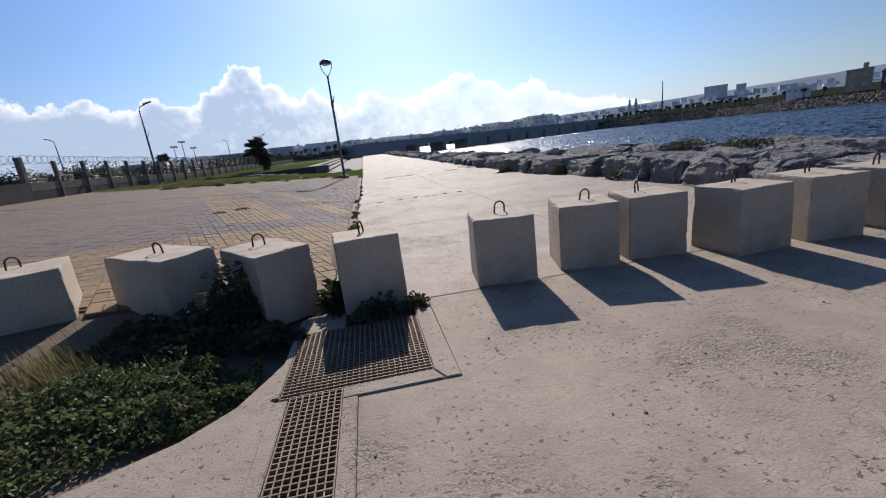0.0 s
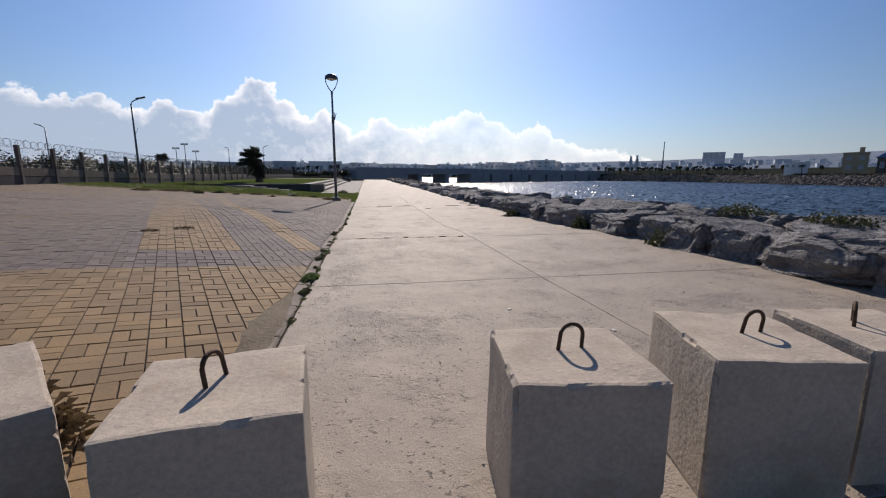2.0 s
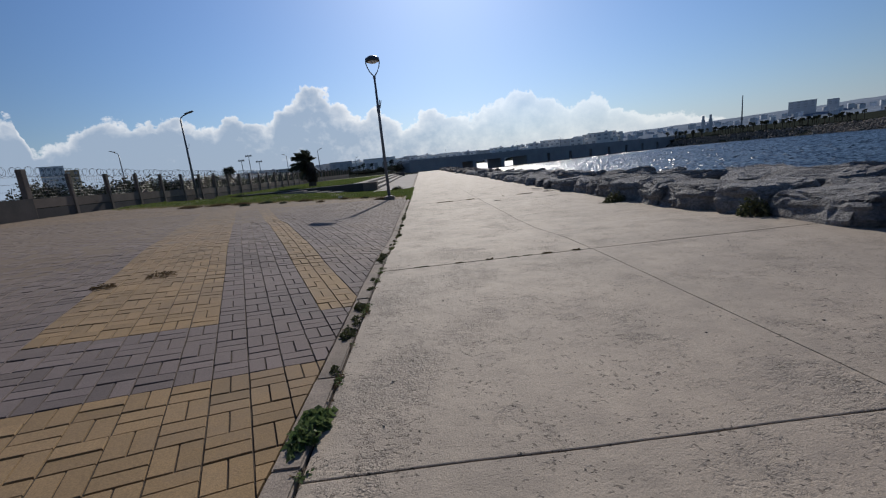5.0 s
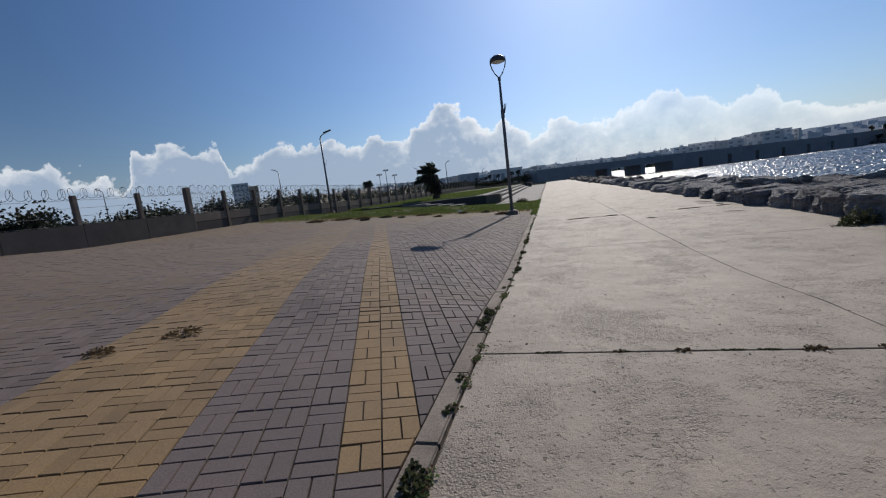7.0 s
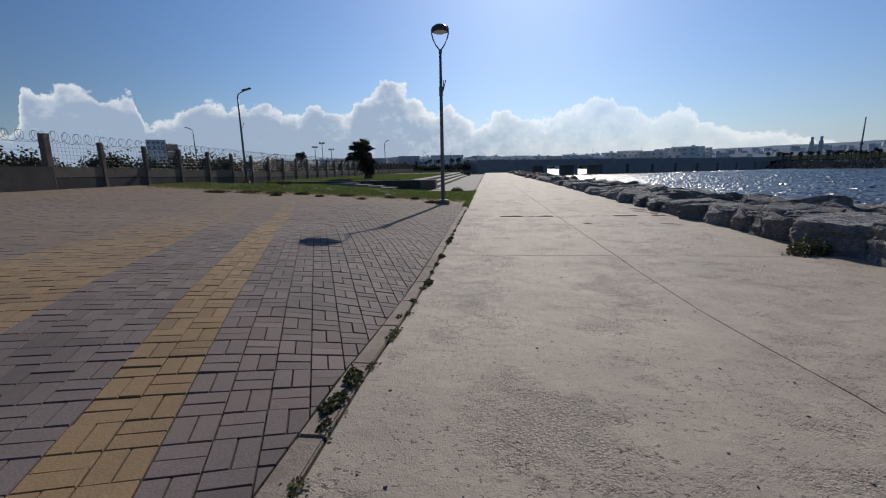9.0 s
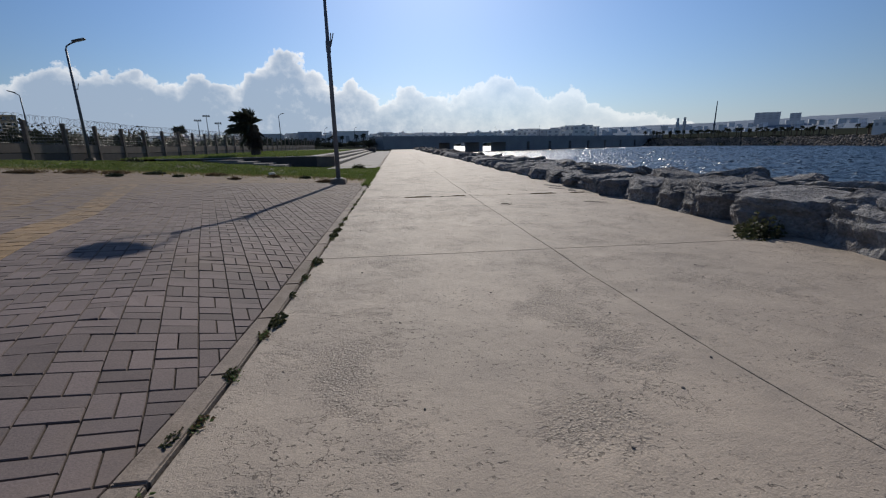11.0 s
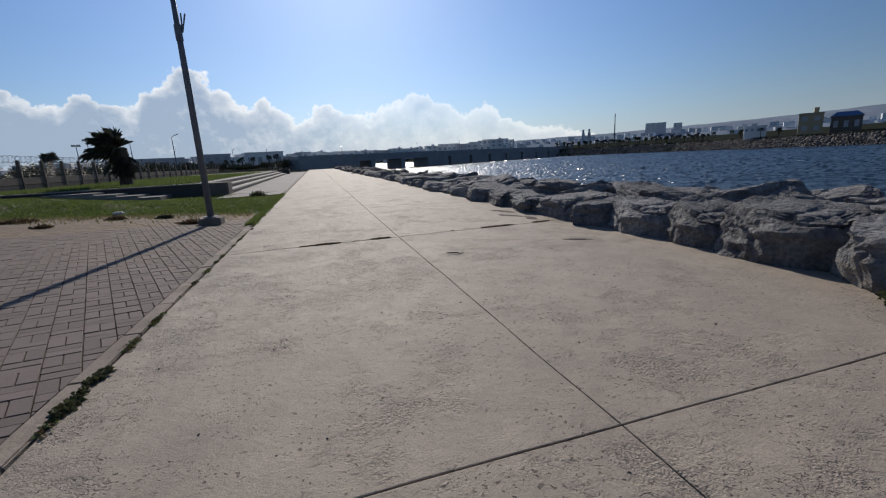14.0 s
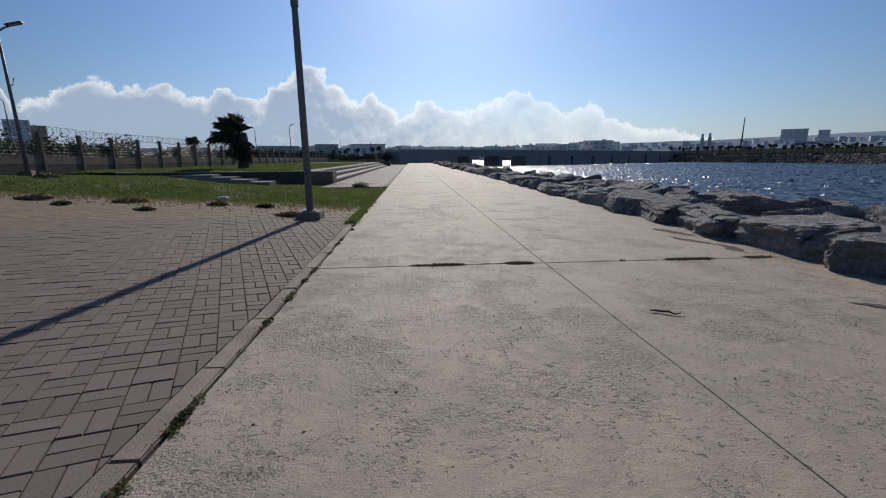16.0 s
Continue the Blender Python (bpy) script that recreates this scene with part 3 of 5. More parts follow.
slab("slab", ((0.62, 3.45), (0.775, 3.70)), apron, M_FRONT, sub=0.3)


def flat_piece(name, outline, parent, mat, thick=0.15, lift=0.0):
    bm = bmesh.new()
    top = [bm.verts.new((x, y, along(y) + lift)) for x, y in outline]
    bm.faces.new(top)
    low = [bm.verts.new((x, y, along(y) + lift - thick)) for x, y in outline]
    for i in range(len(outline)):
        j = (i + 1) % len(outline)
        bm.faces.new((top[i], low[i], low[j], top[j]))
    bmesh.ops.bevel(bm, geom=[e for e in bm.edges if e.verts[0] in top and e.verts[1] in top], offset=0.005, segments=2, affect="EDGES")
    return part(name, bm, mat, parent)


flat_piece("side_slab", [(-0.40, -14), (-0.40, 2.30), (-0.43, 2.86), (-0.50, 2.66), (-0.63, 2.34), (-0.86, 2.10), (-1.34, 1.85), (-2.0, 1.3), (-2.9, -0.2), (-3.7, -14)][::-1], apron, M_FRONT)

drain = tagged(base("drain_grate", 0, 0, 0), "rusty galvanised steel drain grating set in a concrete frame", "drain grate")
for nm, o in (("frame", [(0.622, 2.325), (0.622, 3.44), (0.77, 3.44), (0.775, 2.20), (0.68, 2.20)]),
              ("frame", [(0.03, 2.20), (0.03, 2.32), (0.617, 2.32), (0.67, 2.20)]),
              ("frame", [(0.03, -14), (0.03, 2.195), (0.12, 2.195), (0.12, -14)]),
              ("frame", [(-0.395, -14), (-0.395, 2.30), (-0.312, 2.30), (-0.305, -14)]),
              ("frame", [(-0.425, 2.345), (-0.425, 3.33), (-0.375, 3.33), (-0.375, 2.345)])):
    flat_piece(nm, o[::-1], drain, M_FRONT, lift=0.012)


def grating(x0, x1, y0, y1, cell, parent):
    """Flat bars on edge both ways, over a pit."""
    vs, fs = [], []

    def bar(a0, c0, a1, c1):
        z = along((c0 + c1) / 2)
        i = len(vs)
        for zz in (z - 0.002, z - 0.032):
            vs.extend([(a0, c0, zz), (a1, c0, zz), (a1, c1, zz), (a0, c1, zz)])
        fs.extend([(i, i + 1, i + 2, i + 3), (i, i + 4, i + 5, i + 1), (i + 1, i + 5, i + 6, i + 2), (i + 2, i + 6, i + 7, i + 3), (i + 3, i + 7, i + 4, i)])
    nx, ny = round((x1 - x0) / cell), round((y1 - y0) / cell)
    for i in range(nx + 1):
        x = x0 + (x1 - x0) * i / nx
        steps = max(1, round((y1 - y0) / 1.5))
        for s in range(steps):
            bar(x - 0.0036, y0 + (y1 - y0) * s / steps, x + 0.0036, y0 + (y1 - y0) * (s + 1) / steps)
    for j in range(ny + 1):
        y = y0 + (y1 - y0) * j / ny
        bar(x0, y - 0.0036, x1, y + 0.0036)
    ob = link("grating", vs, fs, M_GRATE)
    ob.parent = parent
    z = along(y0)
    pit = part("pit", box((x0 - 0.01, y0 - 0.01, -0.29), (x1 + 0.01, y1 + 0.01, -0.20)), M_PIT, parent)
    return ob


grating(-0.37, 0.615, 2.345, 3.325, 0.041, drain)
grating(-0.30, 0.022, -2.0, 2.325, 0.041, drain)

# ---- kerb, in short pieces ----
kerb = tagged(base("kerb"), "flush row of weathered concrete kerb stones", "kerb", kind="structure")
y = 4.3
r = random.Random(3)
while y < 120:
    ln = 1.0
    z0, z1 = along(y), along(y + ln)
    dz = r.uniform(-0.004, 0.006) + 0.012
    bm = box((-0.19, y + 0.003, -0.25), (-0.022, y + ln - 0.003, 0.0), 0.012)
    for v in bm.verts:
        v.co.z += (z0 + (z1 - z0) * (v.co.y - y) / ln) + dz
        v.co.x += r.uniform(-0.004, 0.004)
    part("kerb_stone", bm, M_KERB, kerb)
    y += ln
ys = list(np.linspace(4, 130, 64))
link("kerb_bed", [(x, y, along(y) - 0.03) for y in ys for x in (-0.24, 0.003)], [(2 * i, 2 * i + 1, 2 * i + 3, 2 * i + 2) for i in range(63)], M_JOINT).parent = kerb

# ---- plaza: basket-weave pavers laid askew to the path ----
plaza = tagged(base("plaza"), "yellow and grey basket-weave concrete paving, dusty and worn", "paving", kind="structure")
TURN = radians(22.8)
UX, UY = -math.sin(TURN), math.cos(TURN)
VX, VY = math.cos(TURN), math.sin(TURN)
CELL, V0, U0 = 0.26, 4.265, 9.0
X_LEFT, Y_NEAR, X_RIGHT = -19.2, 4.35, -0.205


def y_far(x):
    return 33.6 if x > -9 else 33.6 - (-9 - x) * 0.12


def sand_grid():
    xs, ys = list(np.linspace(X_LEFT, X_RIGHT, 40)), list(np.linspace(Y_NEAR, 34.2, 60))
    w = len(xs)
    return [(x, y, ground_at(x, y) - 0.012) for y in ys for x in xs], [(j * w + i, j * w + i + 1, (j + 1) * w + i + 1, (j + 1) * w + i) for j in range(59) for i in range(w - 1)]


link("bedding_sand", *sand_grid(), M_JOINT, True).parent = plaza


def clip_right(poly):
    """The part of a polygon left of the kerb."""
    out = []
    for (ax, ay), (cx, cy) in zip(poly, poly[1:] + poly[:1]):
        if ax <= X_RIGHT:
            out.append((ax, ay))
        if (ax <= X_RIGHT) != (cx <= X_RIGHT):
            t = (X_RIGHT - ax) / (cx - ax)
            out.append((X_RIGHT, ay + (cy - ay) * t))
    return out


def is_yellow(u, v):
    if u < U0:
        return True
    if u < U0 + 5 * CELL:
        return False
    return u > 29.2 or V0 - 2 * CELL < v < V0 or V0 - 12 * CELL < v < V0 - 6 * CELL


pr = random.Random(11)
loose, near_list = {True: ([], []), False: ([], [])}, []
ulo, uhi, vlo, vhi = int(-10 / CELL), int(45 / CELL), int(-24 / CELL), int(16 / CELL)
for iu in range(ulo, uhi):
    for iv in range(vlo, vhi):
        uc, vc = U0 + (iu + 0.5) * CELL, V0 + (iv + 0.5) * CELL
        cx, cy = uc * UX + vc * VX, uc * UY + vc * VY
        if not (X_LEFT < cx < X_RIGHT + 0.2 and Y_NEAR < cy < y_far(cx)):
            continue
        yellow = is_yellow(uc, vc)
        flip = (iu + iv) % 2
        for k in (0, 1):
            g = 0.0055
            h0, h1 = -CELL / 2 + g, CELL / 2 - g
            a0, a1 = (-CELL / 2 + g, -g) if k == 0 else (g, CELL / 2 - g)
            quad = [(h0, a0), (h1, a0), (h1, a1), (h0, a1)] if flip else [(a0, h0), (a1, h0), (a1, h1), (a0, h1)]
            poly = [((uc + du) * UX + (vc + dv) * VX, (uc + du) * UY + (vc + dv) * VY) for du, dv in quad][::-1]
            if max(p[0] for p in poly) > X_RIGHT:
                poly = clip_right(poly)
                if len(poly) < 3:
                    continue
                whole = False
            else:
                whole = True
            dz = pr.uniform(-0.004, 0.004)
            tx, ty = pr.uniform(-0.012, 0.012), pr.uniform(-0.012, 0.012)
            mx = sum(p[0] for p in poly) / len(poly)
            my = sum(p[1] for p in poly) / len(poly)
            if whole and 9.7 < my < 14.0 and mx > -2.0 and len(near_list) < 300:
                near_list.append((mx, my, flip, yellow, dz, tx, ty))
                continue
            vs, fs = loose[yellow]
            i, m = len(vs), len(poly)
            for f in (1.0, 0.985):
                for x, y in poly:
                    px, py = mx + (x - mx) * (1.0 if f == 1.0 else 0.97), my + (y - my) * (1.0 if f == 1.0 else 0.97)
                    vs.append((px, py, ground_at(px, py) + dz + (px - mx) * tx + (py - my) * ty + (-0.006 if f == 1.0 else 0)))
            for x, y in poly:
                vs.append((x, y, ground_at(x, y) - 0.03))
            fs.append(tuple(range(i + m, i + 2 * m)))
            for a in range(m):
                c = (a + 1) % m
                fs.append((i + a, i + c, i + m + c, i + m + a))
                fs.append((i + 2 * m + a, i + 2 * m + c, i + c, i + a))
for yellow, (vs, fs) in loose.items():
    ob = link("pavers", vs, fs, M_PAVE_Y if yellow else M_PAVE_G)
    ob.parent = plaza
    tagged(ob, kind="stuff")

# blown sand lying over the joints away from the kerb
bs_x, bs_y = list(np.linspace(X_LEFT, -2.4, 90)), list(np.linspace(Y_NEAR + 0.1, 33.4, 140))
bs_v = []
for y in bs_y:
    for x in bs_x:
        drift = noise.noise((x * 0.45, y * 0.45, 3.0)) + 0.5 * noise.noise((x * 1.5, y * 1.5, 8.0))
        full = max(smooth(-2.6, -6.5, x + 1.6 * drift), smooth(25, 31.5, y + 2.0 * drift) * smooth(-2.4, -4.0, x))
        bs_v.append((x, y, ground_at(x, y) - 0.014 + 0.0135 * full + 0.0012 * drift))
link("blown_sand", bs_v, [(j * 90 + i, j * 90 + i + 1, (j + 1) * 90 + i + 1, (j + 1) * 90 + i) for j in range(139) for i in range(89)], M_SAND, True).parent = plaza

spill_r = random.Random(12)
sv, sf = [], []
for k in range(26):
    y = 5.3 + k * 0.105
    arch = math.sin(k / 25 * math.pi)
    w = 0.02 + 0.20 * arch + spill_r.uniform(-0.03, 0.03) * arch
    sv += [(-0.06 - 0.10 * (1 - arch) + spill_r.uniform(-0.02, 0.01), y, along(y) + 0.021), (-0.19 - w * 0.5, y, ground_at(-0.19 - w * 0.5, y) + 0.026), (-0.19 - w, y, ground_at(-0.19 - w, y) - 0.004)]
    if k:
        i = len(sv) - 6
        sf += [(i, i + 3, i + 4, i + 1), (i + 1, i + 4, i + 5, i + 2)]
link("soil_spill", sv, sf, M_SOIL, True).parent = kerb

sx_ = list(np.linspace(X_LEFT, -0.42, 50))
slope_v = [(x, y, z + 0.02 * noise.noise((x * 2, y * 3, 1))) for x in sx_ for y, z in ((4.42, ground_at(x, 4.42) - 0.025), (3.95, 0.5 * ground_at(x, 3.95) + 0.5 * terrain(x, 3.95)), (3.3, terrain(x, 3.3) + 0.015), (2.7, terrain(x, 2.7) - 0.03))]
link("soil_slope", slope_v, [(i * 4 + k, i * 4 + k + 1, i * 4 + k + 5, i * 4 + k + 4) for i in range(49) for k in range(3)], M_SOIL, True).parent = plaza

# ---- rough soil at the plaza's ends and the grass bank ----
def bank_height(x, y):
    """The grassy bank beyond the plaza."""
    b0 = ground_at(x, y) - 0.05
    back = smooth(33.2, 36.8, y)
    left = smooth(-1.6, -8.0, x)
    hump = back * (0.08 + 0.20 * left) * (1 - 0.45 * smooth(-12, -19, x)) * (1 - 0.9 * smooth(38, 45, y) * smooth(-13, -8, x))
    return b0 + hump + 0.07 * noise.noise((x * 0.7, y * 0.7, 5)) * back + 0.03 * noise.noise((x * 2.5, y * 2.5, 1)) * back


bx, by = list(np.linspace(-19.4, -0.03, 60)), [33.1 + 13.9 * (k / 33) ** 1.3 for k in range(34)]
turf = tagged(link("grass_bank", [(x, y, bank_height(x, y)) for y in by for x in bx],
                   [(j * 60 + i, j * 60 + i + 1, (j + 1) * 60 + i + 1, (j + 1) * 60 + i) for j in range(33) for i in range(59)], M_TURF, True),
              "low bank of turf beyond the paved plaza", "lawn", kind="structure")


def blades(name, count, place, height, mat, seed, label, wide=0.012):
    r = random.Random(seed)
    vs, fs = [], []
    for _ in range(count):
        x, y, z, k = place(r)
        h = height * r.uniform(0.5, 1.3) * k
        a, lean = r.uniform(0, math.tau), r.uniform(0.1, 0.6) * h
        w = wide * r.uniform(0.7, 1.4)
        ca, sa2 = math.cos(a) * w, math.sin(a) * w
        i = len(vs)
        vs += [(x - ca, y - sa2, z), (x + ca, y + sa2, z), (x - lean * 0.9, y + lean * r.uniform(-0.5, 0.5), z + h)]
        fs.append((i, i + 1, i + 2))
    return tagged(link(name, vs, fs, mat), label, "grass", kind="stuff")


def on_bank(r):
    while True:
        x, y = r.uniform(-19, -0.1), 33.3 + (r.random() ** 1.5) * 13.4
        if r.random() < 0.4 + 0.6 * smooth(-0.15, 0.3, noise.noise((x * 0.5, y * 0.5, 9)) + 0.2):
            return x, y, bank_height(x, y) - 0.01, 0.55 + 0.9 * max(0.0, noise.noise((x * 1.6, y * 1.6, 4)) + 0.3)


blades("grass", 95000, on_bank, 0.075, M_GRASS, 21, "rough green grass growing over the bank", 0.016)


def tussock(r):
    x, y, z, k = on_bank(r)
    return Vector((x, y, z + 0.02 * k)), Vector((r.gauss(0, 1), r.gauss(0, 1), r.uniform(0, 0.7)))


tv, tf = leaves(26000, tussock, 0.09, 0.2, 0.3, 25)
tagged(link("grass", tv, tf, M_GRASS), "matted broad-leaved weeds in the bank's grass", "grass", kind="stuff")


# raised lawn behind the retaining wall
lawn = tagged(link("terrace", [(-19.5, 47.3, 0.40), (-5.9, 47.3, 0.40), (-5.9, 108, 0.40), (-19.5, 108, 0.40)], [(0, 1, 2, 3)], M_TURF),
              "grass terrace behind the retaining wall", "lawn", kind="structure")
blades("grass", 26000, lambda r: (r.uniform(-19.2, -6.1), 47.5 + 40 * r.random() ** 1.6, 0.39, 1.0), 0.16, M_GRASS, 22, "grass on the upper terrace", 0.025)
blades("dry_grass", 3000, lambda r: (lambda x, y: (x, y, ground_at(x, y), 1.0))(r.uniform(-18, -0.4), 33.7 - abs(r.gauss(0, 0.7))), 0.07, M_DRY, 23, "dry tufts creeping over the last pavers", 0.02)
blades("grass", 2600, lambda r: (lambda y: (-0.10 + r.gauss(0, 0.07), y, along(y) + 0.005, 1.0))(30.5 + 13 * r.random() ** 1.5), 0.09, M_GRASS, 24, "grass strip creeping along the kerb", 0.014)

# ---- riverside boulders ----
def boulder_mesh(name, seed, subdiv=3):
    """A quarried block: flat worn top, steep broken faces, bedding cracks and pitted skin."""
    bm = bmesh.new()
    bmesh.ops.create_icosphere(bm, subdivisions=subdiv, radius=1.0)
    r = random.Random(seed)
    planes = [(Vector((r.gauss(0, 1), r.gauss(0, 1), r.gauss(0, 0.5))).normalized(), r.uniform(0.72, 0.95)) for _ in range(9)]
    planes += [(Vector((r.gauss(0, 0.10), r.gauss(0, 0.10), 1)).normalized(), r.uniform(0.56, 0.64)),
               (Vector((-1, r.gauss(0, 0.2), r.gauss(0.02, 0.1))).normalized(), r.uniform(0.68, 0.76)),
               (Vector((-0.6, r.gauss(0, 0.5), 0.75)).normalized(), r.uniform(0.70, 0.85))]
    off = seed * 7.3
    for v in bm.verts:
        p = Vector([math.copysign(abs(q) ** 0.56, q) for q in v.co]) * 0.86
        for nrm, d in planes:
            k = p.dot(nrm) - d
            if k > 0:
                p -= nrm * k * 0.95
        n3 = noise.fractal((p.x * 1.2 + off, p.y * 1.2, p.z * 1.5), 0.9, 2.1, 3)
        bed = noise.noise((p.x * 0.6 + off, p.y * 0.6, p.z * 5.5))
        shelf = math.copysign(min(abs(bed) * 3.0, 1.0), bed)
        ridge = (1 - abs(noise.noise((p.x * 3.1 + off, p.y * 3.1, p.z * 4.2)))) ** 3
        pit = noise.fractal((p.x * 6.5 + off, p.y * 6.5, p.z * 8.0), 0.8, 2.0, 4)
        crack = abs(noise.noise((p.x * 1.5 - off, p.y * 1.5 + 4, p.z * 2.2)))
        k = 0.07 * n3 + 0.055 * ridge + 0.034 * pit - (0.10 * (1 - crack / 0.07) if crack < 0.07 else 0)
        p *= 1 + k
        p.x += p.x * 0.045 * shelf
        p.y += p.y * 0.045 * shelf
        v.co = p
    me = bpy.data.meshes.new(name)
    bm.to_mesh(me)
    bm.free()
    me.materials.append(M_ROCK)
    return me


ROCKS = [boulder_mesh("boulder", s, 5 if s < 7 else 4 if s < 12 else 3) for s in range(17)]
rr = random.Random(5)


def rock_top(y):
    return float(np.interp(y, [-20, 6, 12, 20, 29, 40, 200], [0.46, 0.46, 0.40, 0.24, 0.06, 0.0, 0.0]))


spots = []
for k, rx in enumerate((8.0, 9.35, 10.6, 11.9, 13.2, 14.6)):
    y = -9.0 + k * 0.5
    last = (66, 60, 52, 44, 34, 26)[k]
    while y < 80:
        big = rr.random() < (0.5 if k == 0 else 0.3)
        sy = rr.uniform(1.05, 1.5) if big else rr.uniform(0.6, 1.0)
        sx = rr.uniform(0.75, 1.0) if k == 0 else rr.uniform(0.65, 1.15)
        sz = rr.uniform(0.55, 0.8)
        topz = rock_top(y) - (0.0, 0.03, 0.08, 0.3, 0.95, 1.9)[k] + (rr.uniform(-0.10, 0.06) if k == 0 else rr.uniform(-0.18, 0.12))
        cx, cy = rx + (rr.uniform(-0.1, 0.14) if k == 0 else rr.uniform(-0.4, 0.4)) + (sx - 0.9) * 0.4, y + sy * 0.8
        if y < last:
            near = y < 30 and k < 3
            ob = new("boulder", ROCKS[rr.randrange(7) if near else rr.randrange(7, 12) if k < 3 else rr.randrange(12, 17)])
            q = rr.uniform(-14, 14) if k == 0 else rr.uniform(-60, 60) + rr.choice((0, 180))
            t1 = 5 if k == 0 else 11
            ob.matrix_basis = pose(cx, cy, topz - sz * 0.62, rr.uniform(-t1, t1), rr.uniform(-t1, t1), q) @ Matrix.Diagonal((sx, sy, sz, 1))
            tagged(ob, ("large " if big else "") + ("weathered limestone boulder edging the concrete path" if k == 0 else "grey limestone boulder of the shore revetment"), "boulder", "shore boulders")
        else:
            spots.append((cx, cy, topz - 0.55, rr.uniform(0.7, 0.95)))
        y += sy * (1.56 if k == 0 else 1.35)


def rubble(name, spots, label, seed, mat=None):
    """Many rough stones in one mesh."""
    r = random.Random(seed)
    bm = bmesh.new()
    bmesh.ops.create_icosphere(bm, subdivisions=1, radius=1.0)
    shape = [v.co.copy() for v in bm.verts]
    tris = [tuple(v.index for v in f.verts) for f in bm.faces]
    bm.free()
    vs, fs = [], []
    for x, y, z, s in spots:
        i = len(vs)
        m = pose(x, y, z, r.uniform(-40, 40), r.uniform(-40, 40), r.uniform(0, 360))
        for p in shape:
            k = s * r.uniform(0.7, 1.15)
            vs.append(m @ Vector((p.x * k * 1.25, p.y * k, p.z * k * 0.75)))
        fs += [(a + i, c + i, d + i) for a, c, d in tris]
    return tagged(link(name, vs, fs, mat or M_ROCK_FAR), label, "rocks", kind="stuff")


for k, rx in enumerate((7.9, 9.3, 10.8, 12.4, 14.0)):
    y = 79.0
    while y < 185:
        s = rr.uniform(0.75, 1.05)
        spots.append((rx + rr.uniform(-0.3, 0.3) + max(0, (y - 150)) * 0.05, y, (0.0, 0.02, -0.1, -0.8, -1.7)[k] - 0.55 + rr.uniform(-0.1, 0.1), s))
        y += s * 1.6
rubble("shore_rocks", spots, "riprap of grey limestone along the path's far end", 31)
spots = []
for k in range(10):
    y = -120.0
    while y < 255:
        s = rr.uniform(0.35, 0.7)
        spots.append((far_bank(y) + 0.2 + k * 0.52 + rr.uniform(-0.3, 0.3), y, -2.3 + k * 0.42 + rr.uniform(-0.12, 0.12), s))
        y += s * 2.0
rubble("bank_rocks", spots, "pale riprap on the far bank of the water", 32)

# ---- concrete blocks ----
def concrete_block(x, y, turn, sx, sy, h, seed, label, loop_turn):
    z = along(y) if x > -0.2 else along(y) - 0.02
    th = tagged(base("concrete_block", x, y, z, turn), label, "concrete block", "barrier blocks")
    r = random.Random(seed)
    bm = bmesh.new()
    bmesh.ops.create_cube(bm, size=1)
    bmesh.ops.subdivide_edges(bm, edges=bm.edges[:], cuts=31, use_grid_fill=True)
    for v in bm.verts:
        c = v.co
        near = sum(abs(abs(q) - 0.5) < 0.02 for q in c)
        x1, y1, z1 = c.x * sx, c.y * sy, (c.z + 0.5) * h
        taper = 1 - 0.02 * (c.z + 0.5)
        p = Vector((x1 * taper, y1 * taper, z1))
        wob = noise.noise((p.x * 3 + seed, p.y * 3, p.z * 3)) * 0.006
        p.x += wob
        p.y -= wob
        if c.z > 0.45:
            p.z += noise.noise((p.x * 5 + seed, p.y * 5, 3)) * 0.012
        if near >= 2:
            chip = max(0, noise.fractal((p.x * 7 + seed * 3, p.y * 7, p.z * 7), 0.9, 2.0, 3) - 0.25) * 0.03 + 0.003
            p -= Vector((math.copysign(chip, c.x) if abs(c.x) > 0.49 else 0, math.copysign(chip, c.y) if abs(c.y) > 0.49 else 0, chip if c.z > 0.49 else 0))
        v.co = p
    part("body", bm, M_BLOCK, th)
    pts = []
    w, hh = 0.052, 0.12
    for i in range(13):
        a = math.pi * i / 12
        pts.append((w * math.cos(a), 0, h + hh - w + w * math.sin(a) * 1.0))
    pts = [(w + 0.004, 0, h - 0.05), (w + 0.002, 0, h + 0.02)] + pts + [(-w - 0.002, 0, h + 0.02), (-w - 0.004, 0, h - 0.05)]
    lp = part("lifting_loop", tube(pts, 0.009, 8), M_STEEL, th, "rusted steel lifting loop", True)
    lp.matrix_basis = pose(0.06 if seed == 4 else -0.02, 0.05, 0, r.uniform(-8, 8), r.uniform(-6, 6), loop_turn - turn)


clean = "cast concrete barrier block with a lifting loop, standing on the path"
weedy = "cast concrete barrier block with weeds round its foot"
stained = "cast concrete barrier block with an ochre-stained side"
concrete_block(-3.09, 4.38, 26, 0.80, 0.80, 0.77, 1, weedy, 50)
concrete_block(-1.80, 4.40, -39, 1.05, 0.56, 0.75, 2, stained, -25)
concrete_block(-0.735, 4.125, 37, 0.55, 0.85, 0.70, 3, weedy, 12)
concrete_block(0.255, 3.97, 7, 0.61, 0.58, 0.70, 4, weedy, 70)
concrete_block(1.67, 4.03, -7.5, 0.62, 0.60, 0.69, 5, clean, -3)
concrete_block(2.64, 4.09, -14, 0.62, 0.66, 0.69, 6, clean, 0)
concrete_block(3.40, 4.05, -9, 0.63, 0.61, 0.69, 7, clean, 38)
concrete_block(4.27, 3.66, 4, 0.68, 0.60, 0.69, 8, stained, 30)
concrete_block(5.21, 3.69, -8, 0.62, 0.66, 0.69, 9, stained, 20)
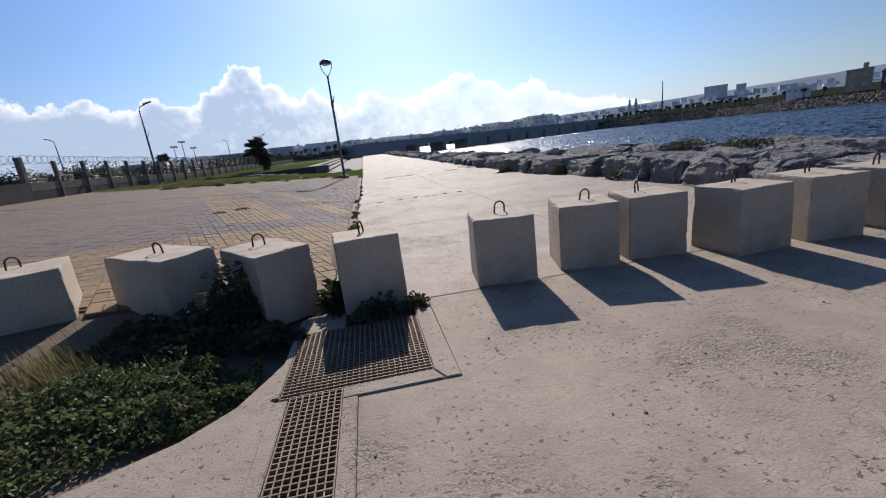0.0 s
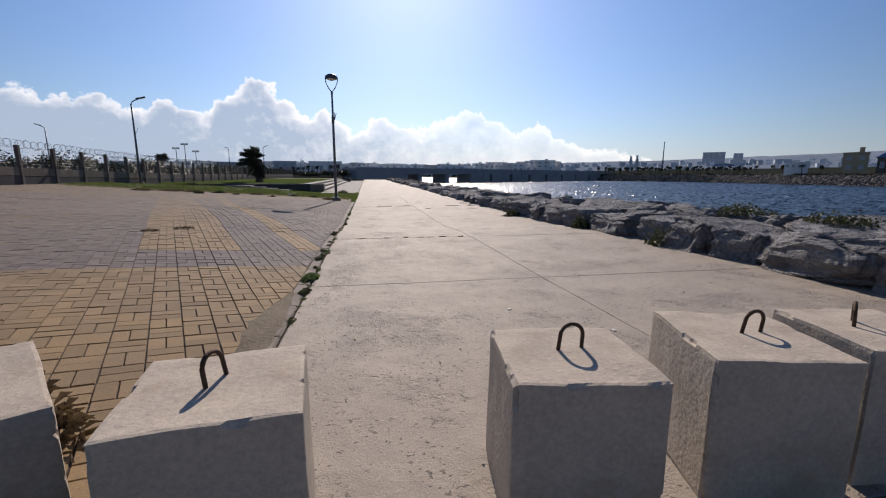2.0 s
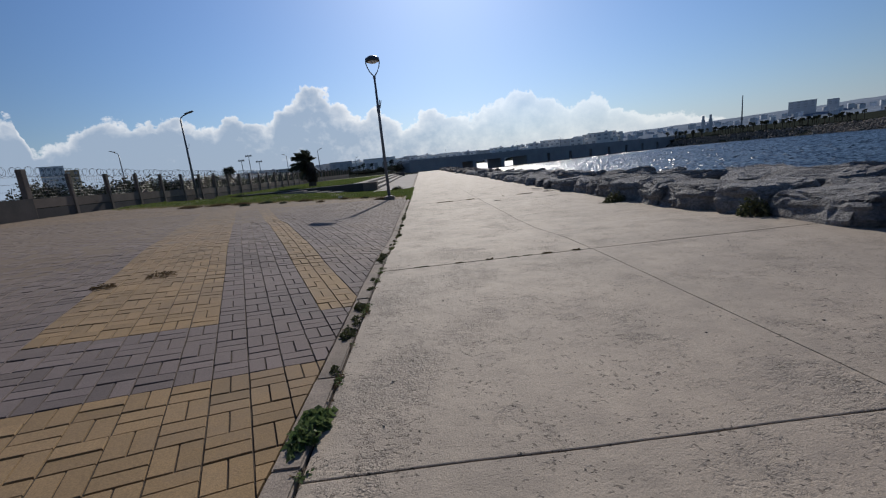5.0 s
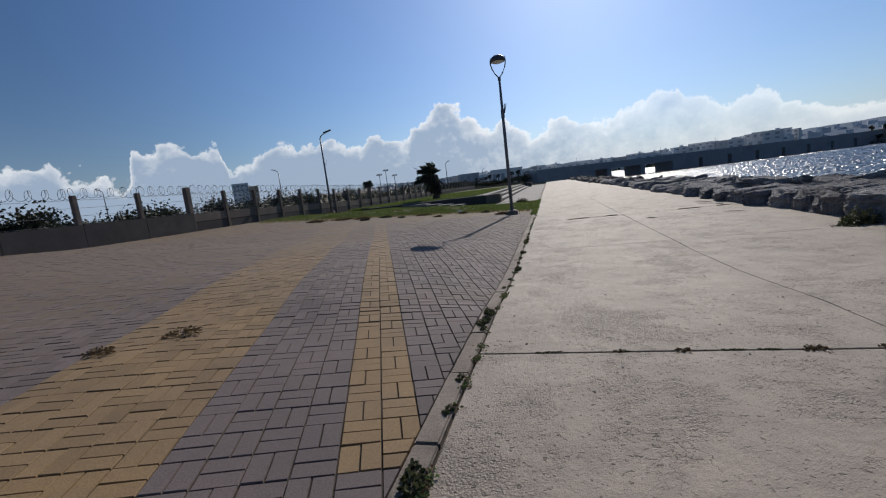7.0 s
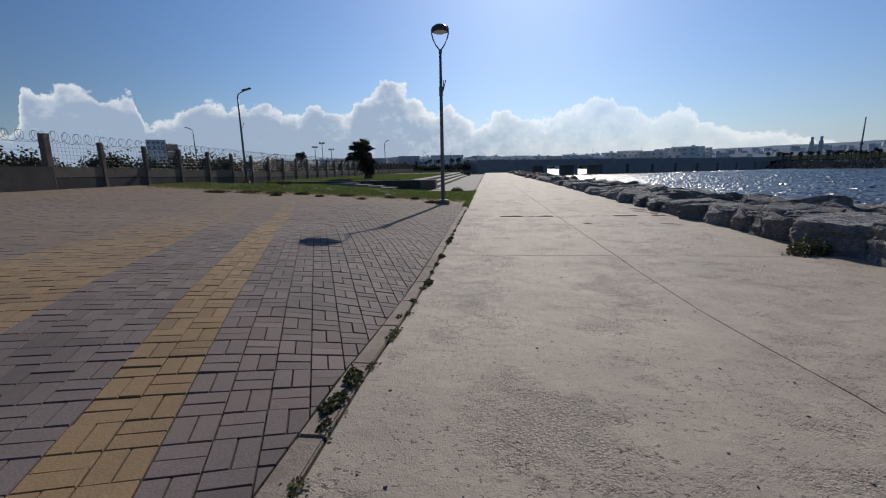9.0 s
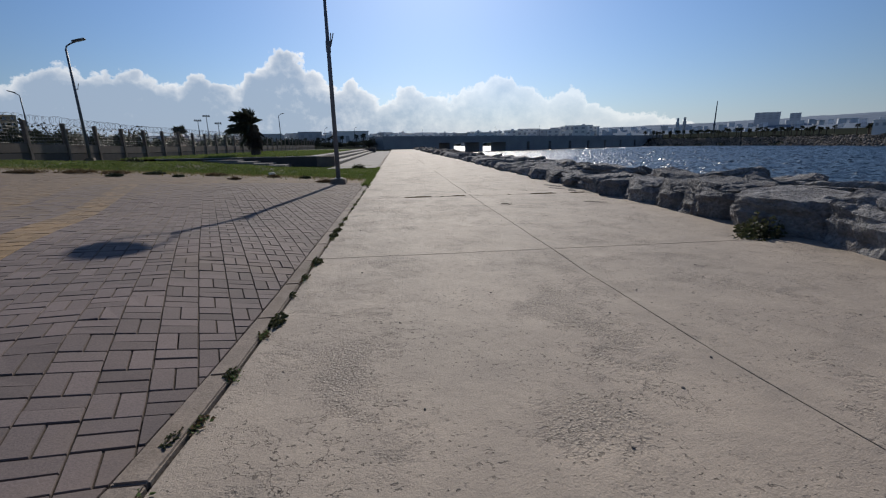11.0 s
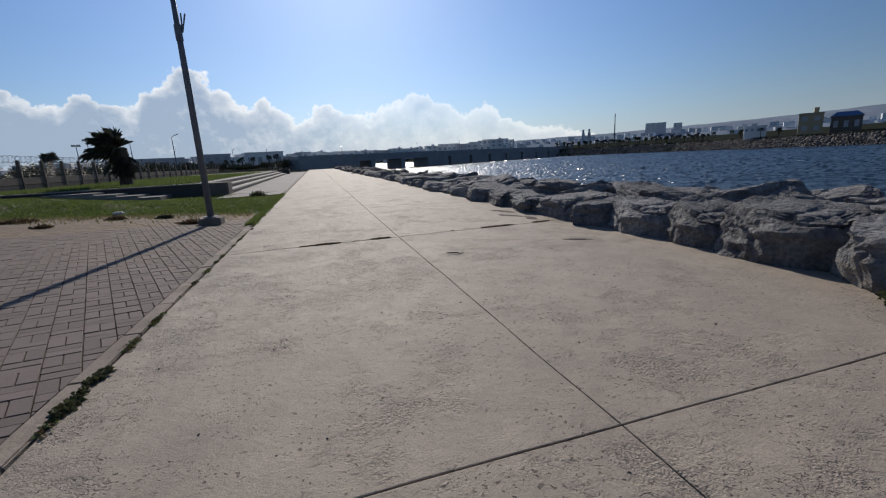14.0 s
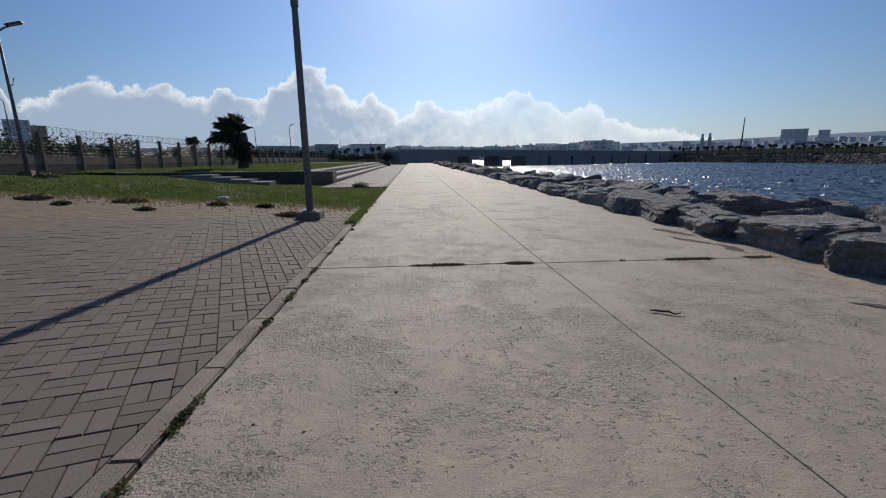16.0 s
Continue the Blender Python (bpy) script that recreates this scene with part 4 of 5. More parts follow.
concrete_block(6.17, 3.72, 0, 0.62, 0.62, 0.665, 10, clean, 10)

# ---- street lamps ----
def round_street_lamp(x, y, z, h):
    th = tagged(base("street_lamp", x, y, z), "dark steel street lamp with a domed head on two curved arms", "street lamp")
    part("foot", box((-0.3, -0.3, -0.2), (0.3, 0.3, 0.16), 0.03), M_KERB, th, "square concrete foot")
    part("base_plate", box((-0.17, -0.17, 0.16), (0.17, 0.17, 0.19), 0.008), M_POLE, th)
    part("pole", tube([(0, 0, 0.19), (0, 0, h * 0.55), (0, 0, h - 1.15)], [0.09, 0.078, 0.055], 14), M_POLE, th, smooth=True)
    part("collar", tube([(0, 0, h - 1.2), (0, 0, h - 1.02)], 0.075, 14), M_POLE, th)
    for s in (-1, 1):
        pts = [(s * q, 0, h - 1.05 + zz) for q, zz in ((0.03, 0.0), (0.20, 0.22), (0.32, 0.47), (0.375, 0.68), (0.375, 0.86), (0.33, 0.98))]
        part("arm", tube(pts, 0.03, 8), M_POLE, th, smooth=True)
    bm = bmesh.new()
    bmesh.ops.create_uvsphere(bm, u_segments=24, v_segments=12, radius=1)
    for v in bm.verts:
        v.co = Vector((v.co.x * 0.40, v.co.y * 0.40, (v.co.z * 0.30 if v.co.z > 0 else v.co.z * 0.06) + h - 0.26))
    dome = part("dome", bm, M_HEAD, th, "domed grey lamp housing", True)
    part("lens", tube([(0, 0, h - 0.35), (0, 0, h - 0.30)], [0.20, 0.30], 20), M_WHITE, dome, "frosted glass lens")
    bm = bmesh.new()
    add_tube(bm, [(0.02, 0, h * 0.64), (0.10, 0, h * 0.64 + 0.06), (0.22, 0.02, h * 0.64 + 0.52)], 0.022, 6)
    add_tube(bm, [(0.02, 0, h * 0.64), (0.10, 0, h * 0.64 + 0.06), (0.13, -0.02, h * 0.64 + 0.52)], 0.022, 6)
    part("banner_bracket", bm, M_POLE, th)
    part("clamp", tube([(0, 0, h * 0.62), (0, 0, h * 0.67)], 0.09, 12), M_POLE, th)
    return th


def arm_street_lamp(h, bracket=True):
    th = tagged(base("street_lamp"), "dark steel street lamp with a short arm and flat head", "street lamp", "road lamps")
    part("foot", box((-0.25, -0.25, -0.3), (0.25, 0.25, 0.12), 0.03), M_KERB, th)
    part("pole", tube([(0, 0, 0.1), (0, 0, h * 0.5), (0, 0, h - 0.5)], [0.1, 0.08, 0.06], 12), M_POLE, th, smooth=True)
    part("arm", tube([(0, 0, h - 0.55), (0.05, 0, h - 0.35), (0.28, 0, h - 0.18), (0.55, 0, h - 0.06)], 0.045, 8), M_POLE, th, smooth=True)
    head = part("lamp_head", box((0.4, -0.16, -0.05), (1.15, 0.16, 0.05), 0.03, pose(0, 0, h - 0.16, 0, -16, 0)), M_HEAD, th)
    part("lens", box((0.55, -0.12, -0.065), (1.05, 0.12, -0.045), 0.006, pose(0, 0, h - 0.16, 0, -16, 0)), M_FARWIN, head, "flat glass lens")
    if bracket:
        bm = tube([(0.03, 0, h * 0.6), (0.16, 0, h * 0.6 + 0.05), (0.26, 0, h * 0.6 + 0.4)], 0.025, 6)
        part("banner_bracket", bm, M_POLE, th)
    return th


round_street_lamp(-1.23, 31.15, along(31) + 0.10, 7.95)
lamp = arm_street_lamp(7.35)
lamp.matrix_basis = pose(-19.25, 44.5, 0.52, 0, 0, 15)
for x, y, z, t in ((-43.7, 72, 0.7, 190), (-22.7, 107, 0.4, 20), (-25.4, 182, 0.4, 20), (-70, 62, 0.7, 200), (-34, 120, 0.7, 170), (-15, 190, 0.7, 10)):
    copy_thing(lamp, pose(x, y, z, 0, 0, t))

for x, y, z in ((20, 309, 4.2), (70, 302, 4.2), (98, 294, 4.2), (-9, 320, 3.0)):
    copy_thing(lamp, pose(x, y, z, 0, 0, 100))

# ---- boundary wall and fence ----
FX = -19.55
fence = tagged(base("fence"), "concrete-post boundary fence with wire mesh and coils of razor wire", "fence")
posts = [28.9 - 3.0 * k for k in range(13)][::-1] + [28.9 + 2.85 * (k + 1) for k in range(34)]
base_z = lambda yy: float(np.interp(yy, [29, 36, 50, 130], [0.74, 0.60, 0.32, 0.30]))
for yy in posts:
    z = base_z(yy)
    big = abs(yy - 28.9) < 0.1
    w, hh = (0.15, 2.55) if big else (0.105, 2.35)
    bm = box((FX - w, yy - w, z - 0.4), (FX + w, yy + w, z + hh), 0.02)
    for v in bm.verts:
        v.co.x += 0.012 * noise.noise((yy, v.co.z, 1)) + 0.02 * (v.co.z - z) * noise.noise((yy * 3.1, 2, 0))
        v.co.y += 0.02 * (v.co.z - z) * noise.noise((yy * 2.3, 7, 0))
    part("post", bm, M_POST, fence)
for a, c in zip(posts, posts[1:]):
    z = base_z(a + 1)
    solid = c <= 29.0
    wall_h = 1.04
    if solid:
        part("wall_panel", box((FX + 0.12, a, z - 0.4), (FX + 0.26, c - 0.003, z + wall_h + 0.02 * noise.noise((a, 1, 1))), 0.012), M_WALL, fence)
    else:
        for k in (0, 1):
            part("wall_panel", box((FX - 0.05, a + 0.115, z + 0.53 * k - (0.4 if k == 0 else 0)), (FX + 0.05, c - 0.115, z + 0.53 * k + 0.505), 0.012), M_WALL if k == 0 else M_POST, fence)
    if a > 75:
        continue
    bm = bmesh.new()
    topz = z + 2.15
    for k in range(4 if solid else 7):
        zz = z + wall_h + 0.05 + (topz - z - wall_h - 0.05) * k / (3 if solid else 6)
        add_tube(bm, [(FX, a + 0.1, zz), (FX, (a + c) / 2, zz - 0.015), (FX, c - 0.1, zz)], 0.007, 4, False)
    if not solid:
        for k in range(14):
            q = a + 0.2 + (c - a - 0.4) * k / 13
            add_tube(bm, [(FX, q, z + wall_h), (FX, q, topz)], 0.006, 4, False)
    part("wire_mesh", bm, M_WIRE, fence)
    pts = []
    r = random.Random(int(a * 10) + 900)
    turns = 10
    rad = 0.25
    for k in range(turns * 12 + 1):
        an = k / 12 * math.tau
        q = a + (c - a) * k / (turns * 12)
        wob = 1 + 0.25 * noise.noise((q * 1.3, 0.5, 0))
        pts.append((FX + rad * wob * math.cos(an), q + 0.12 * math.sin(an * 0.5 + a), z + 2.42 + 0.06 * noise.noise((q, 3, 1)) + rad * wob * math.sin(an)))
    part("razor_wire", tube(pts, 0.009, 4), M_WIRE, fence, "coiled razor wire")

# ---- retaining wall, stepped seating and upper promenade ----
seat = tagged(base("retaining_wall"), "grey rendered retaining wall ending in a pier", "wall")
part("wall", box((-16.5, 47.0, -0.6), (-4.9, 47.25, 0.36), 0.015), M_WALL, seat)
part("pier", box((-4.9, 46.9, -0.6), (-3.55, 48.2, 0.39), 0.02), M_POST, seat)
part("coping", box((-16.55, 46.95, 0.36), (-4.905, 47.31, 0.42), 0.012), M_STEP, seat)
steps = tagged(base("stepped_seating"), "three long concrete seating steps beside the promenade", "steps")
for k in range(3):
    part("step", box((-5.9, 48.2, -0.7), (-3.62 - 0.72 * k, 104.0, -0.14 + 0.26 * k), 0.02), M_STEP, steps)
    # thin dark strip added on the step's face as the tread's shade
    part("riser", box((-3.617 - 0.72 * k, 48.21, -0.40 + 0.26 * k), (-3.60 - 0.72 * k, 103.9, -0.21 + 0.26 * k), 0.004), M_WALL, steps, "dark strip painting the shade under the tread")
part("end_pier", box((-6.2, 104.0, -0.7), (-3.0, 105.4, 0.55), 0.02), M_WALL, steps)
stair = tagged(base("garden_steps"), "low concrete steps half buried in the grass", "steps")
for k in range(4):
    part("step", box((-12.6 + 1.15 * k, 45.6 - 0.25 * k, -0.4), (-10.2 + 1.15 * k, 46.95, 0.27 - 0.13 * k), 0.015), M_PROM, stair)
ys = list(np.linspace(43.6, 120, 40))
prom = tagged(link("promenade", [(x, y, along(y) + 0.02) for y in ys for x in (-3.63, -0.19)], [(2 * i, 2 * i + 1, 2 * i + 3, 2 * i + 2) for i in range(39)], M_PROM),
              "grey paved promenade strip beside the steps", "pavement", kind="structure")

# ---- plants ----
def palm_fan(r, c, out, size, half=75):
    """One fan leaf of narrow fingers."""
    vs, fs = [], []
    out = out.normalized()
    side = out.cross(Vector((0, 0, 1))).normalized()
    up = side.cross(out)
    for k in range(11):
        a = radians(-half + 2 * half * k / 10) + r.uniform(-0.08, 0.08)
        d = out * math.cos(a) + side * math.sin(a)
        ln = size * (0.75 + 0.35 * math.cos(a)) * r.uniform(0.8, 1.1)
        w = d.cross(up).normalized() * size * 0.045
        i = len(vs)
        mid = c + d * ln * 0.55 + up * 0.03 * size
        vs += [c, mid + w, c + d * ln - Vector((0, 0, ln * r.uniform(0.12, 0.4))), mid - w]
        fs += [(i, i + 1, i + 2), (i, i + 2, i + 3)]
    return vs, fs


def palm_tree(h, crown, trunk_r, seed, wind=0.0, fans=60):
    r = random.Random(seed)
    th = tagged(base("palm_tree"), "fan palm with a thick trunk" if wind == 0 else "wind-swept fan palm with a thick shaggy trunk", "palm tree")
    pts, rad = [], []
    for k in range(9):
        t = k / 8
        pts.append((0.12 * math.sin(t * 2), 0, -0.2 + (h + 0.2) * t))
        rad.append(trunk_r * (1.25 - 0.5 * t + (0.28 if t > 0.6 else 0) + 0.06 * (k % 2)))
    part("trunk", tube(pts, rad, 12), M_BARK, th)
    vs, fs = [], []
    for k in range(fans):
        a, e = r.uniform(0, math.tau), radians(r.uniform(-45, 75))
        d = Vector((math.cos(a) * math.cos(e), math.sin(a) * math.cos(e), math.sin(e)))
        d = (d + Vector((-1.15 * wind, 0, 0.1 + 0.28 * wind))).normalized()
        stem = crown * r.uniform(0.1, 0.45 + 0.62 * wind * max(0.0, -d.x))
        c = Vector((0.12, 0, h)) + d * stem
        v2, f2 = palm_fan(r, c, d, crown * (0.62 if wind == 0 else r.uniform(0.45, 0.75)), 75 if wind == 0 else 38)
        i = len(vs)
        vs += v2
        fs += [tuple(q + i for q in f) for f in f2]
    link("crown", vs, fs, M_PALM).parent = th
    if wind:
        vs, fs = [], []
        for k in range(46):
            a = r.uniform(0, math.tau)
            d = Vector((math.cos(a) - 0.35 * wind, math.sin(a), r.uniform(-1.9, -0.5))).normalized()
            v2, f2 = palm_fan(r, Vector((0.12, 0, h * r.uniform(0.55, 0.98))) + d * trunk_r, d, crown * r.uniform(0.3, 0.5), 45)
            i = len(vs)
            vs += v2
            fs += [tuple(q + i for q in f) for f in f2]
        link("dead_leaves", vs, fs, M_BARK).parent = th
    return th


near_palm = palm_tree(2.55, 1.5, 0.34, 4, wind=0.85, fans=120)
near_palm.matrix_basis = pose(-11.1, 52.6, 0.40)
second = palm_tree(5.6, 2.3, 0.5, 5, fans=60)
second.matrix_basis = pose(-62.8, 150.0, 0.5)
tagged(second, "small dark fan palm beyond the fence", "palm tree", "palms")
far_palm = palm_tree(3.5, 1.15, 0.13, 6, fans=26)
far_palm.matrix_basis = pose(191, 150, 1.6)
tagged(far_palm, "tall fan palm on the far shore", "palm tree", "shore palms")
pl = random.Random(14)
for k in range(84):
    y = 185 + (k // 2) * 2.1 + pl.uniform(-0.6, 0.6) if k < 76 else pl.uniform(146, 172)
    x = far_bank(y) + 9 + 8 * (k % 2) + pl.uniform(-1.5, 1.5)
    copy_thing(far_palm, pose(x, y, pl.uniform(1.5, 2.2), 0, 0, pl.uniform(0, 360)) @ Matrix.Diagonal((1, 1, pl.uniform(0.8, 1.15), 1)))
for k in range(12):
    copy_thing(far_palm, pose(pl.uniform(-60, -5), pl.uniform(150, 230), 0.5, 0, 0, pl.uniform(0, 360)))


def clump_spread(rx, ry, h, seed):
    def spread(r):
        a, q = r.uniform(0, math.tau), math.sqrt(r.random())
        lump = 0.7 + 0.5 * noise.noise((math.cos(a) * 1.5 + seed, math.sin(a) * 1.5, q))
        p = Vector((math.cos(a) * q * rx * lump, math.sin(a) * q * ry * lump, h * r.random() * (1.05 - q * q * 0.8) * lump))
        return p, Vector((p.x / rx + r.gauss(0, 0.5), p.y / ry + r.gauss(0, 0.5), r.uniform(-0.1, 1.0)))
    return spread


def leaf_clump(name, rx, ry, h, count, size, mat, label, seed, category="bush", slim=0.4, stuff=False):
    vs, fs = leaves(count, clump_spread(rx, ry, h, seed), size, seed=seed, slim=slim)
    ob = link(name, vs, fs, mat)
    return tagged(ob, label, category, kind="stuff" if stuff else "")


# kerb weeds
weed_a = leaf_clump("weed", 0.06, 0.20, 0.055, 150, 0.04, M_LEAF, "low green weed rooted in the kerb joint", 41, "weed")
weed_b = leaf_clump("weed", 0.035, 0.13, 0.035, 70, 0.03, M_LEAF, "low green weed rooted in the kerb joint", 42, "weed")
weed_c = leaf_clump("weed", 0.12, 0.34, 0.09, 320, 0.055, M_COVER, "bushy green weed rooted in the kerb joint", 43, "weed")
spots = [(-0.07, 8.66, "c"), (-0.03, 7.9, "a"), (-0.05, 10.45, "b"), (-0.08, 10.95, "a"), (-0.09, 10.6, "b"), (-0.09, 10.15, "a"),
         (-0.06, 13.39, "b"), (-0.08, 14.0, "a"), (-0.10, 13.66, "a"), (0.02, 19.22, "a"), (0.03, 17.22, "a"), (0.0, 21.13, "b"), (0.0, 17.9, "b"),
         (0.0, 21.36, "a"), (0.0, 20.9, "a"), (0.0, 24.21, "b"), (-0.01, 22.7, "b"), (-0.08, 15.6, "b"), (-0.05, 16.3, "b"), (0.05, 29.6, "b"),
         (-0.08, 12.2, "b"), (-0.06, 11.7, "b"), (-0.06, 9.4, "b"), (0.0, 25.6, "b"), (0.0, 18.5, "b")]
kinds = {"a": weed_a, "b": weed_b, "c": weed_c}
first = set()
wr = random.Random(8)
for x, y, k in spots:
    m = pose(x - 0.0, y, along(y) + 0.005, 0, 0, wr.choice((0, 180)) + wr.uniform(-15, 15))
    if k in first:
        copy_thing(kinds[k], m)
    else:
        first.add(k)
        kinds[k].matrix_basis = m
for x, y in ((1.25, 12.73), (2.1, 12.73), (2.35, 12.73), (2.05, 26.3), (2.5, 26.3), (2.7, 26.3), (1.6, 26.3), (0.62, 12.73)):
    copy_thing(weed_b, pose(x, y, along(y) - 0.004, 0, 0, 90 + wr.uniform(-6, 6)) @ Matrix.Diagonal((0.5, wr.uniform(0.7, 1.5), 0.45, 1)))

def kerb_strip(r):
    while True:
        y = r.uniform(4.8, 33)
        if noise.noise((y * 1.7, 4.0, 0)) + 0.5 * noise.noise((y * 6, 2.0, 0)) > r.uniform(0.05, 0.5):
            x = r.gauss(-0.01, 0.022)
            return Vector((x, y, along(y) + 0.008)), Vector((r.gauss(0, 1), r.gauss(0, 1), r.uniform(0, 0.6)))


for mat, cnt, sd in ((M_STRAW, 2600, 5), (M_COVER, 2200, 6)):
    vs, fs = leaves(cnt, kerb_strip, 0.026, 0.1, 0.35, sd)
    tagged(link("weed", vs, fs, mat), "thin line of dry and green weeds along the kerb joint", "weeds", kind="stuff")


def joint_litter(r):
    while True:
        x, y = (r.uniform(4.6, 7.1), 26.3) if r.random() < 0.22 else (r.uniform(1.2, 3.2), r.choice((12.73, 26.3)))
        if noise.noise((x * 2.3, y, 8.0)) > r.uniform(-0.1, 0.5):
            return Vector((x, y + r.gauss(0, 0.025), along(y) + 0.004)), Vector((r.gauss(0, 1), r.gauss(0, 1), r.uniform(0, 0.3)))


vs, fs = leaves(4200, joint_litter, 0.035, 0.1, 0.3, 9)
tagged(link("weed", vs, fs, M_STRAW), "dark plant litter caught in the slab joints", "litter", kind="stuff")

# plants round the blocks and in front of them
def leafy(name, x, y, z, rx, ry, h, count, size, mat, label, seed, category="bush", slim=0.4, stuff=False):
    if name != "bush":
        ob = leaf_clump(name, rx, ry, h, count, size, mat, label, seed, category, slim, stuff)
        ob.matrix_basis = pose(x, y, z)
        return ob
    th = tagged(base("bush", x, y, z), label, category)
    vs, fs = leaves(count, clump_spread(rx, ry, h, seed), size, seed=seed, slim=slim)
    link("foliage", vs, fs, mat).parent = th
    r = random.Random(seed)
    for _ in range(4):
        a = r.uniform(0, math.tau)
        q = r.uniform(0.2, 0.5)
        part("stem", tube([(0, 0, -0.04), (math.cos(a) * rx * q * 0.5, math.sin(a) * ry * q * 0.5, h * 0.35), (math.cos(a) * rx * q, math.sin(a) * ry * q, h * 0.6)], [0.012, 0.009, 0.004], 5), M_WOOD, th)
    return th


def low_mat(r):
    """Low weeds filling the soil from the apron's edge to the blocks' shade."""
    while True:
        x = r.uniform(-5.2, -0.62)
        edge = float(np.interp(x, [-5.2, -2.9, -2.0, -1.34, -0.86, -0.63], [-2.0, -0.1, 1.42, 1.98, 2.24, 2.5]))
        y = r.uniform(max(edge, 0.2), 2.95 + 0.35 * noise.noise((x * 1.3, 0.0, 2.0)))
        lump = noise.noise((x * 2.1, y * 2.1, 6.0)) + 0.5 * noise.noise((x * 6, y * 6, 3.0))
        if y > edge and lump > r.uniform(-0.75, 0.05):
            top = max(0.03, 0.12 + 0.13 * lump) * min(1.0, 0.35 + (y - edge) * 2.5)
            return Vector((x, y, terrain(x, y) + 0.02 + r.random() * top)), Vector((r.gauss(0, 1), r.gauss(0, 1), r.uniform(-0.1, 1.1)))


for mat, cnt, size, sd in ((M_COVER, 24000, 0.036, 51), (M_LEAF, 9000, 0.045, 52), (M_STRAW, 900, 0.05, 53)):
    vs, fs = leaves(cnt, low_mat, size, 0.25, 0.36, sd)
    tagged(link("ground_cover", vs, fs, mat), "thick low green ground cover beside the apron", "plant", kind="stuff")
blades("grass", 900, lambda r: (lambda x, y: (x, y, terrain(x, y), 1.0))(r.gauss(-1.95, 0.28), r.gauss(3.25, 0.22)), 0.16, M_DRY, 64, "pale grass blades in the blocks' shade", 0.006)
leafy("bush", -1.02, 3.78, -0.05, 0.42, 0.35, 0.72, 1300, 0.085, M_BUSH, "dark leafy bush growing between the blocks", 54)
leafy("bush", -1.75, 3.65, -0.02, 0.6, 0.3, 0.26, 900, 0.08, M_BUSH, "dark leafy bush in the blocks' shade", 55)
leafy("bush", -0.66, 3.32, -0.06, 0.40, 0.22, 0.16, 500, 0.07, M_BUSH, "dark leafy bush in the blocks' shade", 56)
leafy("bush", 0.30, 3.45, -0.06, 0.30, 0.13, 0.26, 420, 0.06, M_BUSH, "dark leafy weed against the block's foot", 57)
leafy("weed", -0.10, 3.85, -0.06, 0.10, 0.25, 0.34, 300, 0.15, M_LEAF, "tall green grassy weed between two blocks", 58, "weed", 0.12)
leafy("weed", 0.66, 3.56, -0.06, 0.14, 0.10, 0.12, 160, 0.07, M_LEAF, "green weed in the joint beside the block", 59, "weed", 0.25)
leafy("weed", -1.1, 4.75, -0.02, 0.5, 0.3, 0.45, 600, 0.10, M_STRAW, "dry brown weeds behind the blocks", 60, "weed", 0.2)
leafy("weed", -2.12, 4.55, -0.02, 0.15, 0.4, 0.25, 300, 0.10, M_LEAF, "green grassy weed between two blocks", 61, "weed", 0.12)
leafy("weed", -1.9, 5.3, 0.02, 0.5, 0.35, 0.2, 400, 0.08, M_STRAW, "dry brown weeds on the paving", 62, "weed", 0.2)

leafy("ground_cover", -1.6, 3.38, -0.06, 1.35, 0.40, 0.22, 5200, 0.06, M_BUSH, "dark low plants in the shade before the blocks", 63, "plant", stuff=True)

# plants on the boulders
for x, y, z, rx, ry, h, c, seed in ((7.25, 14.1, -0.22, 0.35, 0.4, 0.5, 700, 71), (7.0, 19.7, -0.42, 0.40, 0.45, 0.45, 650, 72), (6.75, 19.5, -0.42, 0.4, 0.3, 0.12, 300, 73),
                                    (7.3, 10.6, -0.2, 0.4, 0.4, 0.55, 520, 74), (10.2, 11.5, 0.4, 0.9, 0.9, 0.35, 900, 75), (9.4, 8.6, 0.5, 0.6, 0.7, 0.3, 500, 77)):
    leafy("bush", x, y, z, rx, ry, h, c, 0.065, M_LEAF, "green leafy plant growing among the boulders", seed)

# dry tufts on the paving
DEBRIS = [(-11.6, 31.9, 0.75, 85), (-10.3, 32.2, 0.55, 86), (-8.9, 32.4, 0.4, 87), (-6.6, 32.6, 0.42, 88), (-4.2, 32.7, 0.26, 89), (-2.9, 32.7, 0.24, 90),
          (-9.6, 31.0, 0.3, 93), (-1.75, 31.3, 0.34, 94), (-12.9, 31.2, 0.6, 95), (-7.6, 31.6, 0.22, 96), (-5.3, 31.2, 0.2, 97)]
for x, y, s, seed in ((-3.3, 12.6, 0.30, 81), (-3.7, 12.0, 0.22, 82)):
    leafy("weed", x, y, ground_at(x, y), s, s * 0.6, 0.06, int(300 * s + 60), 0.05, M_STRAW, "dried weed tuft lying on the paving", seed, "weed", 0.2)
for x, y, s, seed in DEBRIS:
    leafy("weed", x, y, ground_at(x, y), s * 1.35, s * 0.75, 0.10 + 0.10 * s, int(1100 * s + 150), 0.075, M_STRAW if seed % 3 else M_BUSH, "mat of dried weed pulled up on the paving", seed, "weed", 0.25)
leafy("bush", -1.5, 43.6, along(43) + 0.0, 0.5, 0.4, 0.35, 420, 0.09, M_LEAF, "leafy plant at the end of the grass", 91)
leafy("bush", -12.2, 37.0, bank_height(-12.2, 37.0) - 0.02, 0.6, 0.5, 0.35, 420, 0.09, M_BUSH, "leafy plant on the grass bank", 92)

